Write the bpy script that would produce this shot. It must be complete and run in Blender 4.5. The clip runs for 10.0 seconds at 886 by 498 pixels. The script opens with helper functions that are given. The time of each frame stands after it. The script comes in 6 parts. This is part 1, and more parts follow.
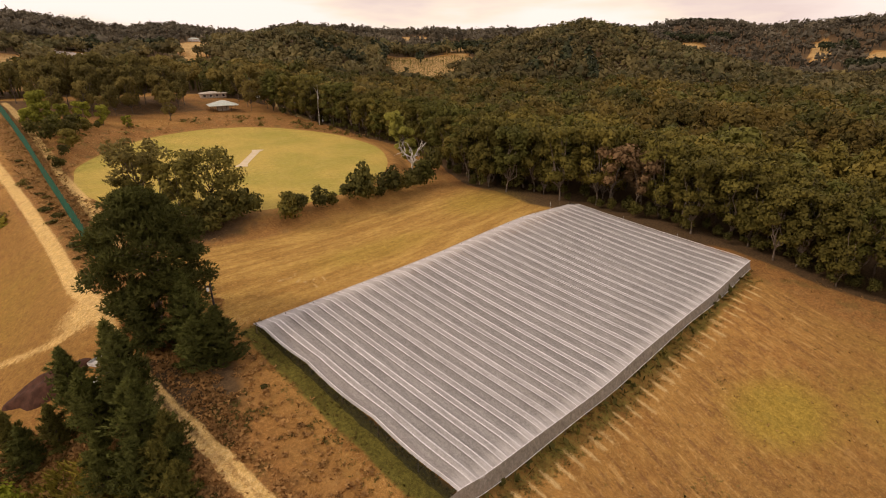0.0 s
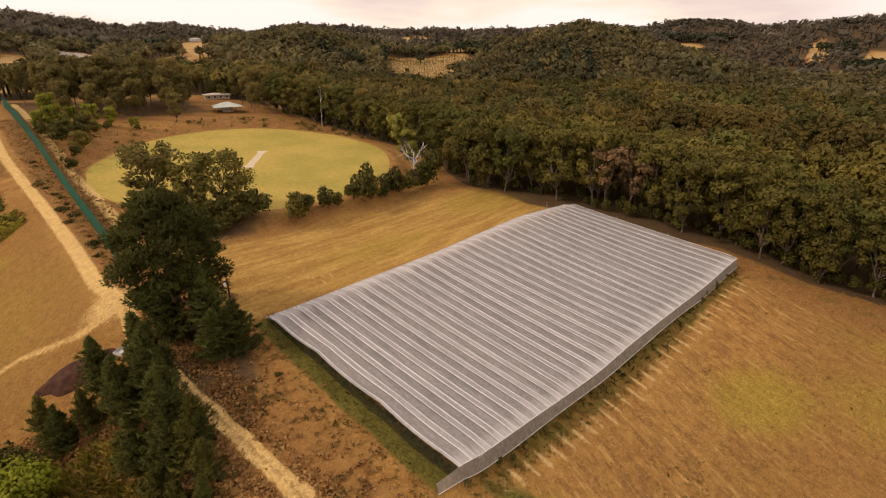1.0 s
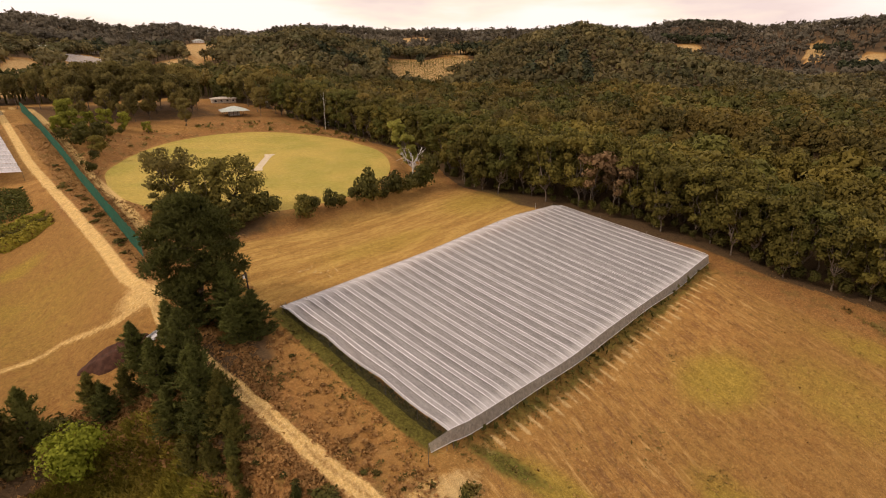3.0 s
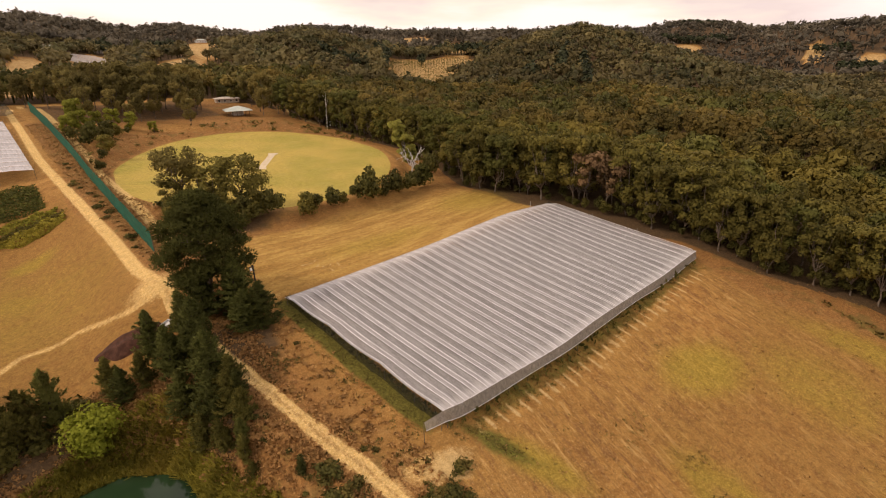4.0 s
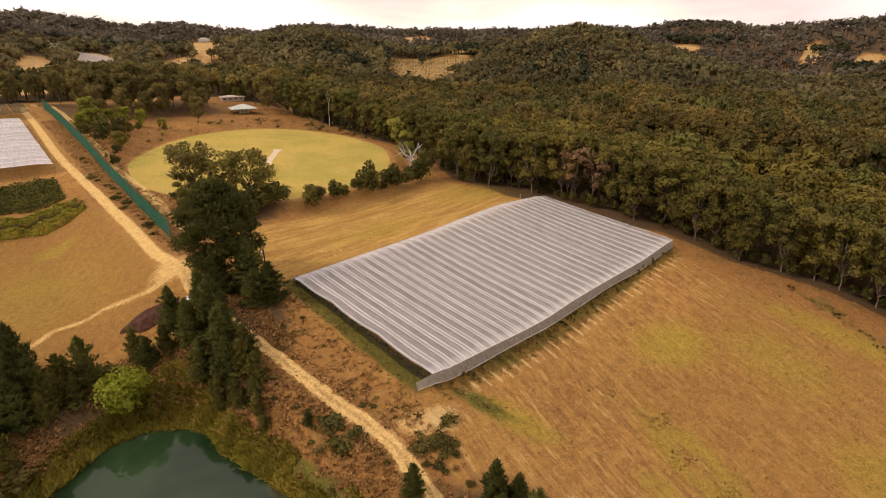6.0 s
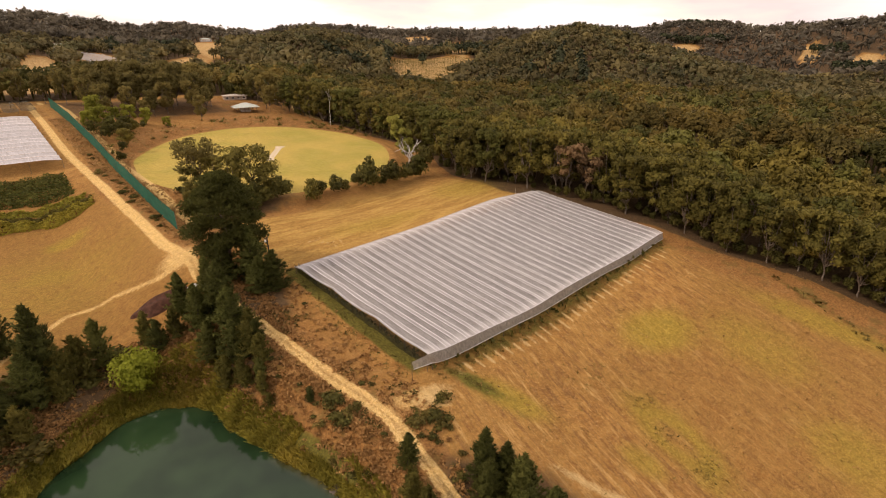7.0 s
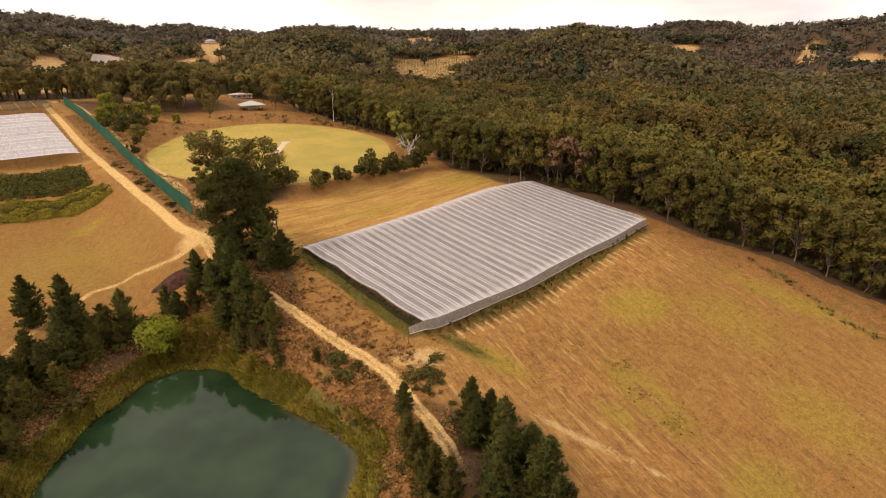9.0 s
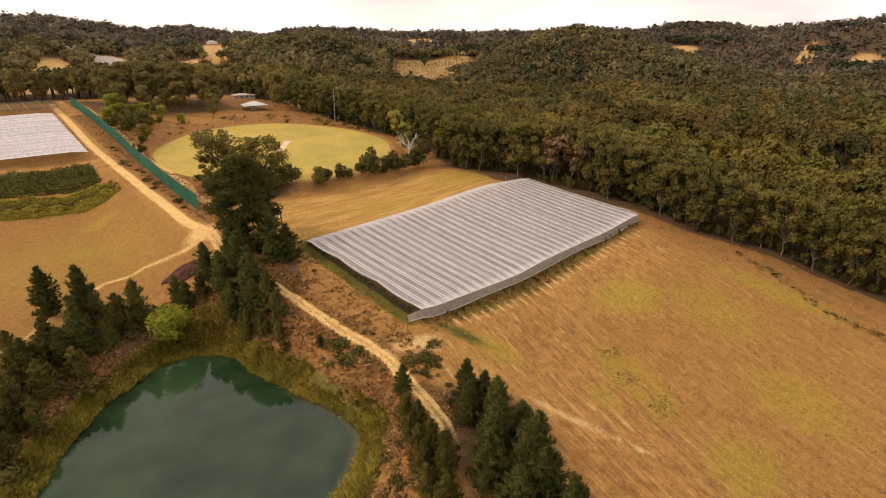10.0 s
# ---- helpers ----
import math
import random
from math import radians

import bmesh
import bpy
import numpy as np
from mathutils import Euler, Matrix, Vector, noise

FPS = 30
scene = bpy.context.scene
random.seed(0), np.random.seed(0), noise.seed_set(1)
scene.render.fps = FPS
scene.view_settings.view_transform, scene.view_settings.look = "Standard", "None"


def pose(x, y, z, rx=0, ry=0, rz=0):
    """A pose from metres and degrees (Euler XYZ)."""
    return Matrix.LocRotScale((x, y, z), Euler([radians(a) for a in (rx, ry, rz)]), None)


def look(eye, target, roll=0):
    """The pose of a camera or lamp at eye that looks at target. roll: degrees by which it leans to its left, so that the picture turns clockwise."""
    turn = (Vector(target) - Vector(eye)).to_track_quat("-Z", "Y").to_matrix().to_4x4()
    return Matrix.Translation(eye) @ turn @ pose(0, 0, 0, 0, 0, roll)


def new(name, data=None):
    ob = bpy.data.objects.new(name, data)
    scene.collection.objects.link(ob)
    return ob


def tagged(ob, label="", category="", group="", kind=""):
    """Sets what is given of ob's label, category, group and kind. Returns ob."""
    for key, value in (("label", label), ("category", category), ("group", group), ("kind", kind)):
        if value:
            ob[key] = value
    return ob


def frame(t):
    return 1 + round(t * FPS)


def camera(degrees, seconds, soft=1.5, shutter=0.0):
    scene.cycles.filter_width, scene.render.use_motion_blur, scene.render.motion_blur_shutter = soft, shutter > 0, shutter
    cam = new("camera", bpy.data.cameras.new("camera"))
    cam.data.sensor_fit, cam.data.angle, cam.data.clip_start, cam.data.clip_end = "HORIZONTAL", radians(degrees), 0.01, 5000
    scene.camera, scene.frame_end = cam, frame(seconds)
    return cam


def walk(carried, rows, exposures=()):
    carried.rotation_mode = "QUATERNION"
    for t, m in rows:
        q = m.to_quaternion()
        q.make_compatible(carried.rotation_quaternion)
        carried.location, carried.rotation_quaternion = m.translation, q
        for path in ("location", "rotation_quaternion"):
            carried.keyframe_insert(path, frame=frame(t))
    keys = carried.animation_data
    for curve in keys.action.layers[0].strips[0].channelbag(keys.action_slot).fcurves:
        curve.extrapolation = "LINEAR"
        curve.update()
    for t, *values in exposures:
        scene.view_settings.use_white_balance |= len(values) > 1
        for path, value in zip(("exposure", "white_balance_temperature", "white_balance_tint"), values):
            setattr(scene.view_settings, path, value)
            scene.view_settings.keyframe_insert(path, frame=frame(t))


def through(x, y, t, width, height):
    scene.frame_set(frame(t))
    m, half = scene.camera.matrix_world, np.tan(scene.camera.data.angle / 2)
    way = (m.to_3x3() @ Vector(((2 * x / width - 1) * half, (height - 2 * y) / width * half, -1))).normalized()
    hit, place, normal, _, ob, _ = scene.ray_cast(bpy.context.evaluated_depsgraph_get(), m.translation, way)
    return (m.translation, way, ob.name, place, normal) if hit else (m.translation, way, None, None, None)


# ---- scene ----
# The drone backs away and drifts sideways over the dam.
cam = camera(81.31, 10.0, soft=1.05)
PATH = [
    (0, (-28.245, -28.017, 45.182), (35.26, 39.85, 8.30), -0.08),
    (0.5, (-30.088, -29.656, 45.990), (33.31, 38.21, 8.93), -0.05),
    (1, (-31.697, -31.279, 46.771), (31.83, 36.52, 9.78), -0.04),
    (1.5, (-33.210, -33.129, 47.727), (30.39, 34.61, 10.77), -0.03),
    (2, (-34.631, -34.994, 48.626), (28.96, 32.72, 11.60), -0.02),
    (2.5, (-35.956, -37.028, 49.469), (27.51, 30.79, 12.42), -0.08),
    (4, (-40.076, -43.219, 51.051), (23.13, 24.77, 13.87), -0.00),
    (4.5, (-41.380, -45.334, 51.521), (21.74, 22.71, 14.29), 0.02),
    (5, (-42.722, -47.411, 51.900), (20.36, 20.63, 14.60), 0.05),
    (5.5, (-44.107, -49.483, 52.015), (18.93, 18.57, 14.66), 0.11),
    (7, (-48.198, -56.024, 51.658), (14.68, 12.18, 14.33), 0.11),
    (7.5, (-49.594, -58.204, 51.390), (13.23, 10.06, 14.07), 0.10),
    (8, (-51.031, -60.322, 51.184), (11.79, 7.98, 13.92), 0.10),
    (8.5, (-52.392, -62.495, 50.920), (10.29, 5.97, 13.73), 0.05),
    (9, (-53.804, -64.613, 50.804), (8.76, 4.00, 13.69), -0.01),
    (9.5, (-55.270, -66.758, 50.759), (7.27, 1.93, 13.74), -0.06),
    (10, (-56.708, -68.754, 50.913), (5.80, -0.01, 13.94), -0.07),
]
walk(cam, [(t, look(eye, target, roll)) for t, eye, target, roll in PATH], exposures=[(0, -0.12, 7850, 20), (2.5, -0.05, 7750, 20), (5, 0.05, 7650, 20), (10, 0.22, 7600, 20)])

# ---------------------------------------------------------------- sky and sun
SUN_ELEVATION, SUN_AZIMUTH = radians(42), radians(-62)     # azimuth from +y towards +x
world = bpy.data.worlds.new("sky")
scene.world = world
world.use_nodes = True
nt = world.node_tree
nt.nodes.clear()


def wire(tree, a, b):
    tree.links.new(a, b)


sky = nt.nodes.new("ShaderNodeTexSky")
sky.sky_type, sky.sun_disc = "NISHITA", False
sky.sun_elevation, sky.sun_rotation = SUN_ELEVATION, SUN_AZIMUTH
where = nt.nodes.new("ShaderNodeTexCoord")
stretch = nt.nodes.new("ShaderNodeMapping")
stretch.inputs["Scale"].default_value = (2.4, 2.4, 11.0)
stretch.inputs["Location"].default_value = (0.6, 0.2, 0.3)
cloud = nt.nodes.new("ShaderNodeTexNoise")
cloud.inputs["Scale"].default_value, cloud.inputs["Detail"].default_value, cloud.inputs["Roughness"].default_value = 1.1, 5.0, 0.5
# how far a direction lies from the sun's side of the sky
away = nt.nodes.new("ShaderNodeVectorMath")
away.operation = "DOT_PRODUCT"
away.inputs[1].default_value = (-math.sin(SUN_AZIMUTH - 0.35), -math.cos(SUN_AZIMUTH - 0.35), 2.6)
bank = nt.nodes.new("ShaderNodeMath")
bank.operation = "MULTIPLY_ADD"
bank.inputs[1].default_value = 0.26
ramp = nt.nodes.new("ShaderNodeValToRGB")
ramp.color_ramp.elements[0].position, ramp.color_ramp.elements[0].color = 0.61, (1.14, 1.12, 1.15, 1)
ramp.color_ramp.elements[1].position, ramp.color_ramp.elements[1].color = 1.0, (1.08, 1.05, 1.07, 1)
for at, tint in ((0.70, (1.06, 1.00, 0.92, 1)), (0.81, (0.87, 0.79, 0.82, 1))):
    ramp.color_ramp.elements.new(at).color = tint
clear = nt.nodes.new("ShaderNodeMixRGB")
clear.blend_type = "MULTIPLY"
clear.inputs[0].default_value = 1.0
clear.inputs[2].default_value = (0.10, 0.10, 0.10, 1)
both = nt.nodes.new("ShaderNodeMixRGB")
both.inputs[0].default_value = 0.92
back = nt.nodes.new("ShaderNodeBackground")
back.inputs["Strength"].default_value = 1.0
out = nt.nodes.new("ShaderNodeOutputWorld")
wire(nt, where.outputs["Generated"], stretch.inputs["Vector"])
wire(nt, stretch.outputs["Vector"], cloud.inputs["Vector"])
wire(nt, where.outputs["Generated"], away.inputs[0])
wire(nt, away.outputs["Value"], bank.inputs[0])
wire(nt, cloud.outputs["Fac"], bank.inputs[2])
wire(nt, bank.outputs[0], ramp.inputs["Fac"])
wire(nt, sky.outputs["Color"], clear.inputs[1])
wire(nt, clear.outputs["Color"], both.inputs[1])
wire(nt, ramp.outputs["Color"], both.inputs[2])
wire(nt, both.outputs["Color"], back.inputs["Color"])
wire(nt, back.outputs["Background"], out.inputs["Surface"])

sun = new("sun", bpy.data.lights.new("sun", "SUN"))
sun.data.energy, sun.data.angle, sun.data.color = 1.5, radians(11), (1.0, 0.9, 0.76)
sun.matrix_world = look((0, 0, 200), (-math.sin(SUN_AZIMUTH) * 100, -math.cos(SUN_AZIMUTH) * 100, 200 - 100 * math.tan(SUN_ELEVATION)))

# ---------------------------------------------------------------- materials
class Mat:
    """A node material, put together line by line."""

    def __init__(self, name):
        self.m = bpy.data.materials.new(name)
        self.m.use_nodes = True
        self.t = self.m.node_tree
        self.t.nodes.clear()
        self.out = self.t.nodes.new("ShaderNodeOutputMaterial")
        self.bsdf = self.t.nodes.new("ShaderNodeBsdfPrincipled")
        self.t.links.new(self.bsdf.outputs[0], self.out.inputs[0])
        geo = self.t.nodes.new("ShaderNodeNewGeometry")
        self.place, self.island = geo.outputs["Position"], geo.outputs["Random Per Island"]
        self.chance = self.t.nodes.new("ShaderNodeObjectInfo").outputs["Random"]

    def put(self, socket, value):
        if isinstance(value, bpy.types.NodeSocket):
            self.t.links.new(value, socket)
        elif isinstance(value, tuple) and len(value) == 3 and socket.type == "RGBA":
            socket.default_value = (*value, 1)
        else:
            socket.default_value = value

    def noise(self, scale, detail=4.0, rough=0.55, stretch=None, vector=None):
        n = self.t.nodes.new("ShaderNodeTexNoise")
        n.inputs["Scale"].default_value, n.inputs["Detail"].default_value, n.inputs["Roughness"].default_value = scale, detail, rough
        v = vector or self.place
        if stretch:
            mp = self.t.nodes.new("ShaderNodeMapping")
            mp.vector_type = "TEXTURE"
            mp.inputs["Rotation"].default_value = (0, 0, stretch[3] if len(stretch) > 3 else 0)
            mp.inputs["Scale"].default_value = tuple(1 / v for v in stretch[:3])
            self.t.links.new(v, mp.inputs["Vector"])
            v = mp.outputs["Vector"]
        self.t.links.new(v, n.inputs["Vector"])
        return n.outputs["Fac"]

    def attribute(self, name):
        n = self.t.nodes.new("ShaderNodeAttribute")
        n.attribute_name = name
        return n.outputs["Fac"]

    def math(self, op, a, b=0.0, c=0.0):
        n = self.t.nodes.new("ShaderNodeMath")
        n.operation = op
        for s, v in zip(n.inputs, (a, b, c)):
            self.put(s, v)
        return n.outputs[0]

    def span(self, v, low, high, to_low=0.0, to_high=1.0):
        n = self.t.nodes.new("ShaderNodeMapRange")
        n.interpolation_type = "SMOOTHSTEP"
        for s, w in zip(n.inputs, (v, low, high, to_low, to_high)):
            self.put(s, w)
        return n.outputs[0]

    def mix(self, f, a, b, kind="MIX"):
        n = self.t.nodes.new("ShaderNodeMixRGB")
        n.blend_type = kind
        for s, v in zip(n.inputs, (f, a, b)):
            self.put(s, v)
        return n.outputs[0]

    def tint(self, colour, factor):
        """colour scaled by a grey factor."""
        n = self.t.nodes.new("ShaderNodeVectorMath")
        n.operation = "SCALE"
        self.put(n.inputs[0], colour)
        self.put(n.inputs["Scale"], factor)
        return n.outputs[0]

    def bump(self, height, strength, distance):
        n = self.t.nodes.new("ShaderNodeBump")
        n.inputs["Strength"].default_value, n.inputs["Distance"].default_value = strength, distance
        self.t.links.new(height, n.inputs["Height"])
        self.t.links.new(n.outputs[0], self.bsdf.inputs["Normal"])

    def finish(self, colour, rough=0.9, metal=0.0, specular=0.3):
        self.put(self.bsdf.inputs["Base Color"], colour)
        self.put(self.bsdf.inputs["Roughness"], rough)
        self.put(self.bsdf.inputs["Metallic"], metal)
        self.put(self.bsdf.inputs["Specular IOR Level"], specular)
        return self.m


def plain(name, low, high, scale=3.0, rough=0.8, metal=0.0, bump=0.15, specular=0.3):
    """A mottled surface between two colours, with a fine grain."""
    m = Mat(name)
    a, b = m.noise(scale), m.noise(scale * 9, 3.0)
    c = m.mix(m.span(a, 0.3, 0.7), low, high)
    c = m.tint(c, m.span(b, 0.2, 0.8, 0.85, 1.12))
    m.bump(b, bump, 0.02)
    return m.finish(c, rough, metal, specular)


def foliage(name, dark, light, yellow, through=0.25, stands=False, green=None):
    """Leaves: each spray has its own tone, and so has each tree; some daylight comes through them."""
    m = Mat(name)
    tone = m.math("ADD", m.attribute("tone"), m.math("MULTIPLY", m.chance, 0.7))
    c = m.mix(m.span(m.island, 0.0, 1.0, 0.12, 0.88), dark, light)
    c = m.mix(m.span(tone, 0.35, 1.0, 0.0, 0.75), c, yellow)
    if green:     # a tree here and there of a greener kind
        c = m.mix(m.span(m.math("FRACT", m.math("MULTIPLY", tone, 3.31)), 0.72, 0.80, 0.0, 0.7), c, green)
    c = m.tint(c, m.span(m.noise(0.35, 3.0), 0.3, 0.7, 0.86, 1.16))
    c = m.tint(c, m.span(m.math("FRACT", m.math("MULTIPLY", tone, 5.7)), 0.0, 1.0, 0.80, 1.22))
    if stands:    # whole stands of darker and paler trees
        c = m.tint(c, m.span(m.noise(0.011, 3.0, 0.6), 0.36, 0.64, 0.70, 1.20))
    m.finish(c, 0.7, 0.0, 0.12)
    leaf = m.t.nodes.new("ShaderNodeBsdfTranslucent")
    m.put(leaf.inputs["Color"], c)
    both = m.t.nodes.new("ShaderNodeMixShader")
    both.inputs[0].default_value = through
    m.t.links.new(m.bsdf.outputs[0], both.inputs[1])
    m.t.links.new(leaf.outputs[0], both.inputs[2])
    m.t.links.new(both.outputs[0], m.out.inputs[0])
    return m.m


def netting(name, colour, open_share):
    """Woven shade net: pale threads with small openings between, whiter where it lies doubled at the ends."""
    m = Mat(name)
    streak = m.noise(1.0, 5.0, 0.6, stretch=(2.2, 0.16, 1.0))
    c = m.tint(colour, m.span(streak, 0.28, 0.72, 0.84, 1.13))
    c = m.tint(c, m.span(m.noise(4.2, 4.0, 0.75), 0.3, 0.7, 0.80, 1.18))
    c = m.tint(c, m.span(m.chance, 0.0, 1.0, 0.93, 1.06))
    doubled = m.math("MULTIPLY", m.span(m.math("ADD", m.attribute("tone"), m.math("MULTIPLY", m.math("SUBTRACT", streak, 0.5), 0.9)), 0.15, 0.95), 0.62)
    c = m.mix(doubled, c, (0.78, 0.765, 0.76))
    m.bump(m.noise(6.0, 3.0), 0.2, 0.03)
    m.finish(c, 0.75, 0.0, 0.25)
    thin = m.t.nodes.new("ShaderNodeBsdfTranslucent")
    m.put(thin.inputs["Color"], c)
    body = m.t.nodes.new("ShaderNodeMixShader")
    body.inputs[0].default_value = 0.35
    m.t.links.new(m.bsdf.outputs[0], body.inputs[1])
    m.t.links.new(thin.outputs[0], body.inputs[2])
    gap = m.t.nodes.new("ShaderNodeBsdfTransparent")
    both = m.t.nodes.new("ShaderNodeMixShader")
    gaps = m.span(m.noise(1.6, 4.0), 0.25, 0.75, open_share * 0.75, open_share * 1.25)
    m.put(both.inputs[0], m.math("MULTIPLY", gaps, m.math("SUBTRACT", 1.0, doubled)))
    m.t.links.new(body.outputs[0], both.inputs[1])
    m.t.links.new(gap.outputs[0], both.inputs[2])
    m.t.links.new(both.outputs[0], m.out.inputs[0])
    return m.m


def ground_material():
    m = Mat("dry_ground")
    big, mid, fine = m.noise(0.035, 4.0), m.noise(0.35, 5.0, 0.6), m.noise(2.6, 5.0, 0.65)
    grit = m.noise(9.0, 4.0, 0.7)
    rake = m.noise(1.0, 5.0, 0.62, stretch=(1.1, 0.055, 1.0, -0.27))
    c = m.mix(m.span(mid, 0.3, 0.7), (0.255, 0.120, 0.034), (0.39, 0.208, 0.062))
    c = m.mix(m.span(big, 0.38, 0.62, 0.0, 0.55), c, (0.31, 0.172, 0.05))
    furrow = m.span(m.attribute("furrow"), 0.0, 1.0, 0.12, 1.0)
    c = m.mix(m.math("MULTIPLY", m.span(rake, 0.50, 0.62, 0.0, 0.70), furrow), c, (0.205, 0.100, 0.038))
    c = m.mix(m.math("MULTIPLY", m.span(rake, 0.32, 0.46, 0.62, 0.0), furrow), c, (0.53, 0.33, 0.125))
    swath = m.noise(0.5, 5.0, 0.65, stretch=(0.12, 1.0, 1.0, 0.12))
    straw = m.mix(m.span(swath, 0.35, 0.65), (0.31, 0.170, 0.044), (0.50, 0.315, 0.088))
    c = m.mix(m.math("MULTIPLY", m.attribute("straw"), 0.8), c, straw)
    c = m.mix(m.span(fine, 0.50, 0.72, 0.0, 0.75), c, (0.46, 0.285, 0.115))
    c = m.mix(m.span(fine, 0.28, 0.44, 0.7, 0.0), c, (0.15, 0.075, 0.03))

    def zone(name, ragged=0.55, soft=0.12):
        rough_edge = m.math("ADD", m.math("MULTIPLY", mid, 0.4), m.math("ADD", m.math("MULTIPLY", fine, 0.35), m.math("MULTIPLY", grit, 0.25)))
        v = m.math("ADD", m.attribute(name), m.math("MULTIPLY", m.math("SUBTRACT", rough_edge, 0.5), ragged * 2.4))
        return m.span(v, 0.5 - soft, 0.5 + soft)

    c = m.mix(zone("worn", 0.5, 0.4), c, m.mix(m.span(fine, 0.35, 0.65), (0.205, 0.105, 0.030), (0.29, 0.160, 0.047)))
    # red earth and leaf litter under trees and on banks; litter also paints shade
    earth = m.mix(m.span(fine, 0.35, 0.65), (0.200, 0.092, 0.031), (0.335, 0.170, 0.056))
    earth = m.mix(m.span(mid, 0.5, 0.72, 0.0, 0.6), earth, (0.30, 0.18, 0.068))
    earth = m.mix(m.span(m.noise(0.22, 4.0, 0.6), 0.52, 0.66, 0.0, 0.65), earth, (0.155, 0.105, 0.032))
    c = m.mix(zone("earth", 0.7, 0.25), c, earth)
    litter_shade = m.mix(m.span(fine, 0.35, 0.65), (0.075, 0.047, 0.024), (0.135, 0.084, 0.042))
    c = m.mix(zone("litter_shade", 0.6, 0.25), c, litter_shade)
    # growing grass and weeds
    weeds = m.mix(m.span(fine, 0.35, 0.65), (0.245, 0.190, 0.026), (0.36, 0.268, 0.042))
    weeds = m.mix(m.span(mid, 0.55, 0.75, 0.0, 0.6), weeds, (0.15, 0.14, 0.022))
    c = m.mix(m.math("MULTIPLY", zone("green", 0.50, 0.42), 0.64), c, weeds)
    lush = m.mix(m.span(fine, 0.35, 0.65), (0.070, 0.072, 0.016), (0.145, 0.140, 0.028))
    c = m.mix(m.math("MULTIPLY", zone("lush", 0.8, 0.25), 0.9), c, lush)
    # the mown sports ground
    mown = m.mix(m.span(m.noise(0.06, 4.0), 0.35, 0.65), (0.45, 0.33, 0.082), (0.34, 0.285, 0.062))
    mown = m.mix(m.span(mid, 0.45, 0.75, 0.0, 0.45), mown, (0.44, 0.34, 0.11))
    mown = m.tint(mown, m.span(grit, 0.2, 0.8, 0.85, 1.12))
    c = m.mix(zone("mown", 0.25, 0.10), c, mown)
    # sandy wheel tracks
    sand = m.mix(m.span(fine, 0.3, 0.7), (0.54, 0.345, 0.115), (0.72, 0.51, 0.225))
    sand = m.mix(m.span(mid, 0.5, 0.75, 0.0, 0.5), sand, (0.42, 0.24, 0.10))
    c = m.mix(m.math("MULTIPLY", zone("sand", 0.5, 0.30), 0.94), c, sand)
    # bare rungs between the vine rows, and the heap's spread
    c = m.mix(zone("pale", 0.6, 0.2), c, (0.52, 0.36, 0.16))
    c = m.tint(c, m.span(grit, 0.3, 0.7, 0.68, 1.25))
    c = m.tint(c, m.span(m.noise(0.9, 4.0, 0.7), 0.3, 0.7, 0.86, 1.13))
    m.bump(m.math("ADD", fine, m.math("MULTIPLY", grit, 0.5)), 0.9, 0.12)
    return m.finish(c, 0.95, 0.0, 0.12)


def water_material():
    m = Mat("dam_water")
    cloudy = m.mix(m.span(m.noise(0.07, 3.0), 0.35, 0.65), (0.0095, 0.025, 0.0105), (0.023, 0.051, 0.021))
    shallow = m.span(m.attribute("shallow"), 0.25, 1.0, 0.0, 0.8)
    c = m.mix(shallow, cloudy, (0.10, 0.085, 0.035))
    m.bump(m.noise(1.4, 3.0), 0.02, 0.05)
    m.finish(c, 0.04, 0.0, 0.5)
    m.bsdf.inputs["IOR"].default_value = 1.37
    return m.m


M_GROUND, M_WATER = ground_material(), water_material()
M_NET = netting("white_net", (0.500, 0.486, 0.484), 0.24)
# paler than the panels: the ridge's lit top is put into the colour
M_NET_BAND = netting("net_band", (0.60, 0.585, 0.582), 0.18)
M_SEAM = netting("net_seam", (0.80, 0.795, 0.81), 0.0)
# dark grey for the shade in the net's folds, laid on as strips
M_FOLD_SHADE = netting("net_cord", (0.28, 0.265, 0.255), 0.0)
M_NET_WHITE = netting("bright_net", (0.70, 0.705, 0.73), 0.10)
M_CURTAIN = netting("net_curtain", (0.50, 0.465, 0.42), 0.40)
M_DARKNET_AND_SHADE = netting("dark_net_and_shade", (0.050, 0.052, 0.036), 0.42)
M_GREENNET = netting("green_shade_cloth", (0.014, 0.135, 0.090), 0.08)
M_GUM = foliage("gum_leaves", (0.096, 0.084, 0.021), (0.168, 0.140, 0.031), (0.200, 0.152, 0.034), 0.3, False, (0.105, 0.112, 0.027))
# paler copy of the gum leaves, brightened against the crowns' own shade
M_GUM_PALE = foliage("pale_gum_leaves", (0.125, 0.104, 0.034), (0.210, 0.168, 0.050), (0.26, 0.19, 0.055), 0.4)
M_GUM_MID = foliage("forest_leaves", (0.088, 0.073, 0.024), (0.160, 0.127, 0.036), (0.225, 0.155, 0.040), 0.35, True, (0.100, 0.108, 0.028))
# skyline leaves greyed and blued: distance haze put into their colour
M_GUM_HAZED = foliage("hazed_gum_leaves", (0.092, 0.082, 0.060), (0.116, 0.102, 0.074), (0.140, 0.116, 0.078), 0.35, True)
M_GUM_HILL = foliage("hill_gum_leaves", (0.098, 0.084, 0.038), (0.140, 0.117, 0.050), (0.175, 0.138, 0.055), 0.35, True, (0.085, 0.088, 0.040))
M_PINE = foliage("pine_needles", (0.070, 0.078, 0.021), (0.138, 0.145, 0.036), (0.165, 0.158, 0.038), 0.40)
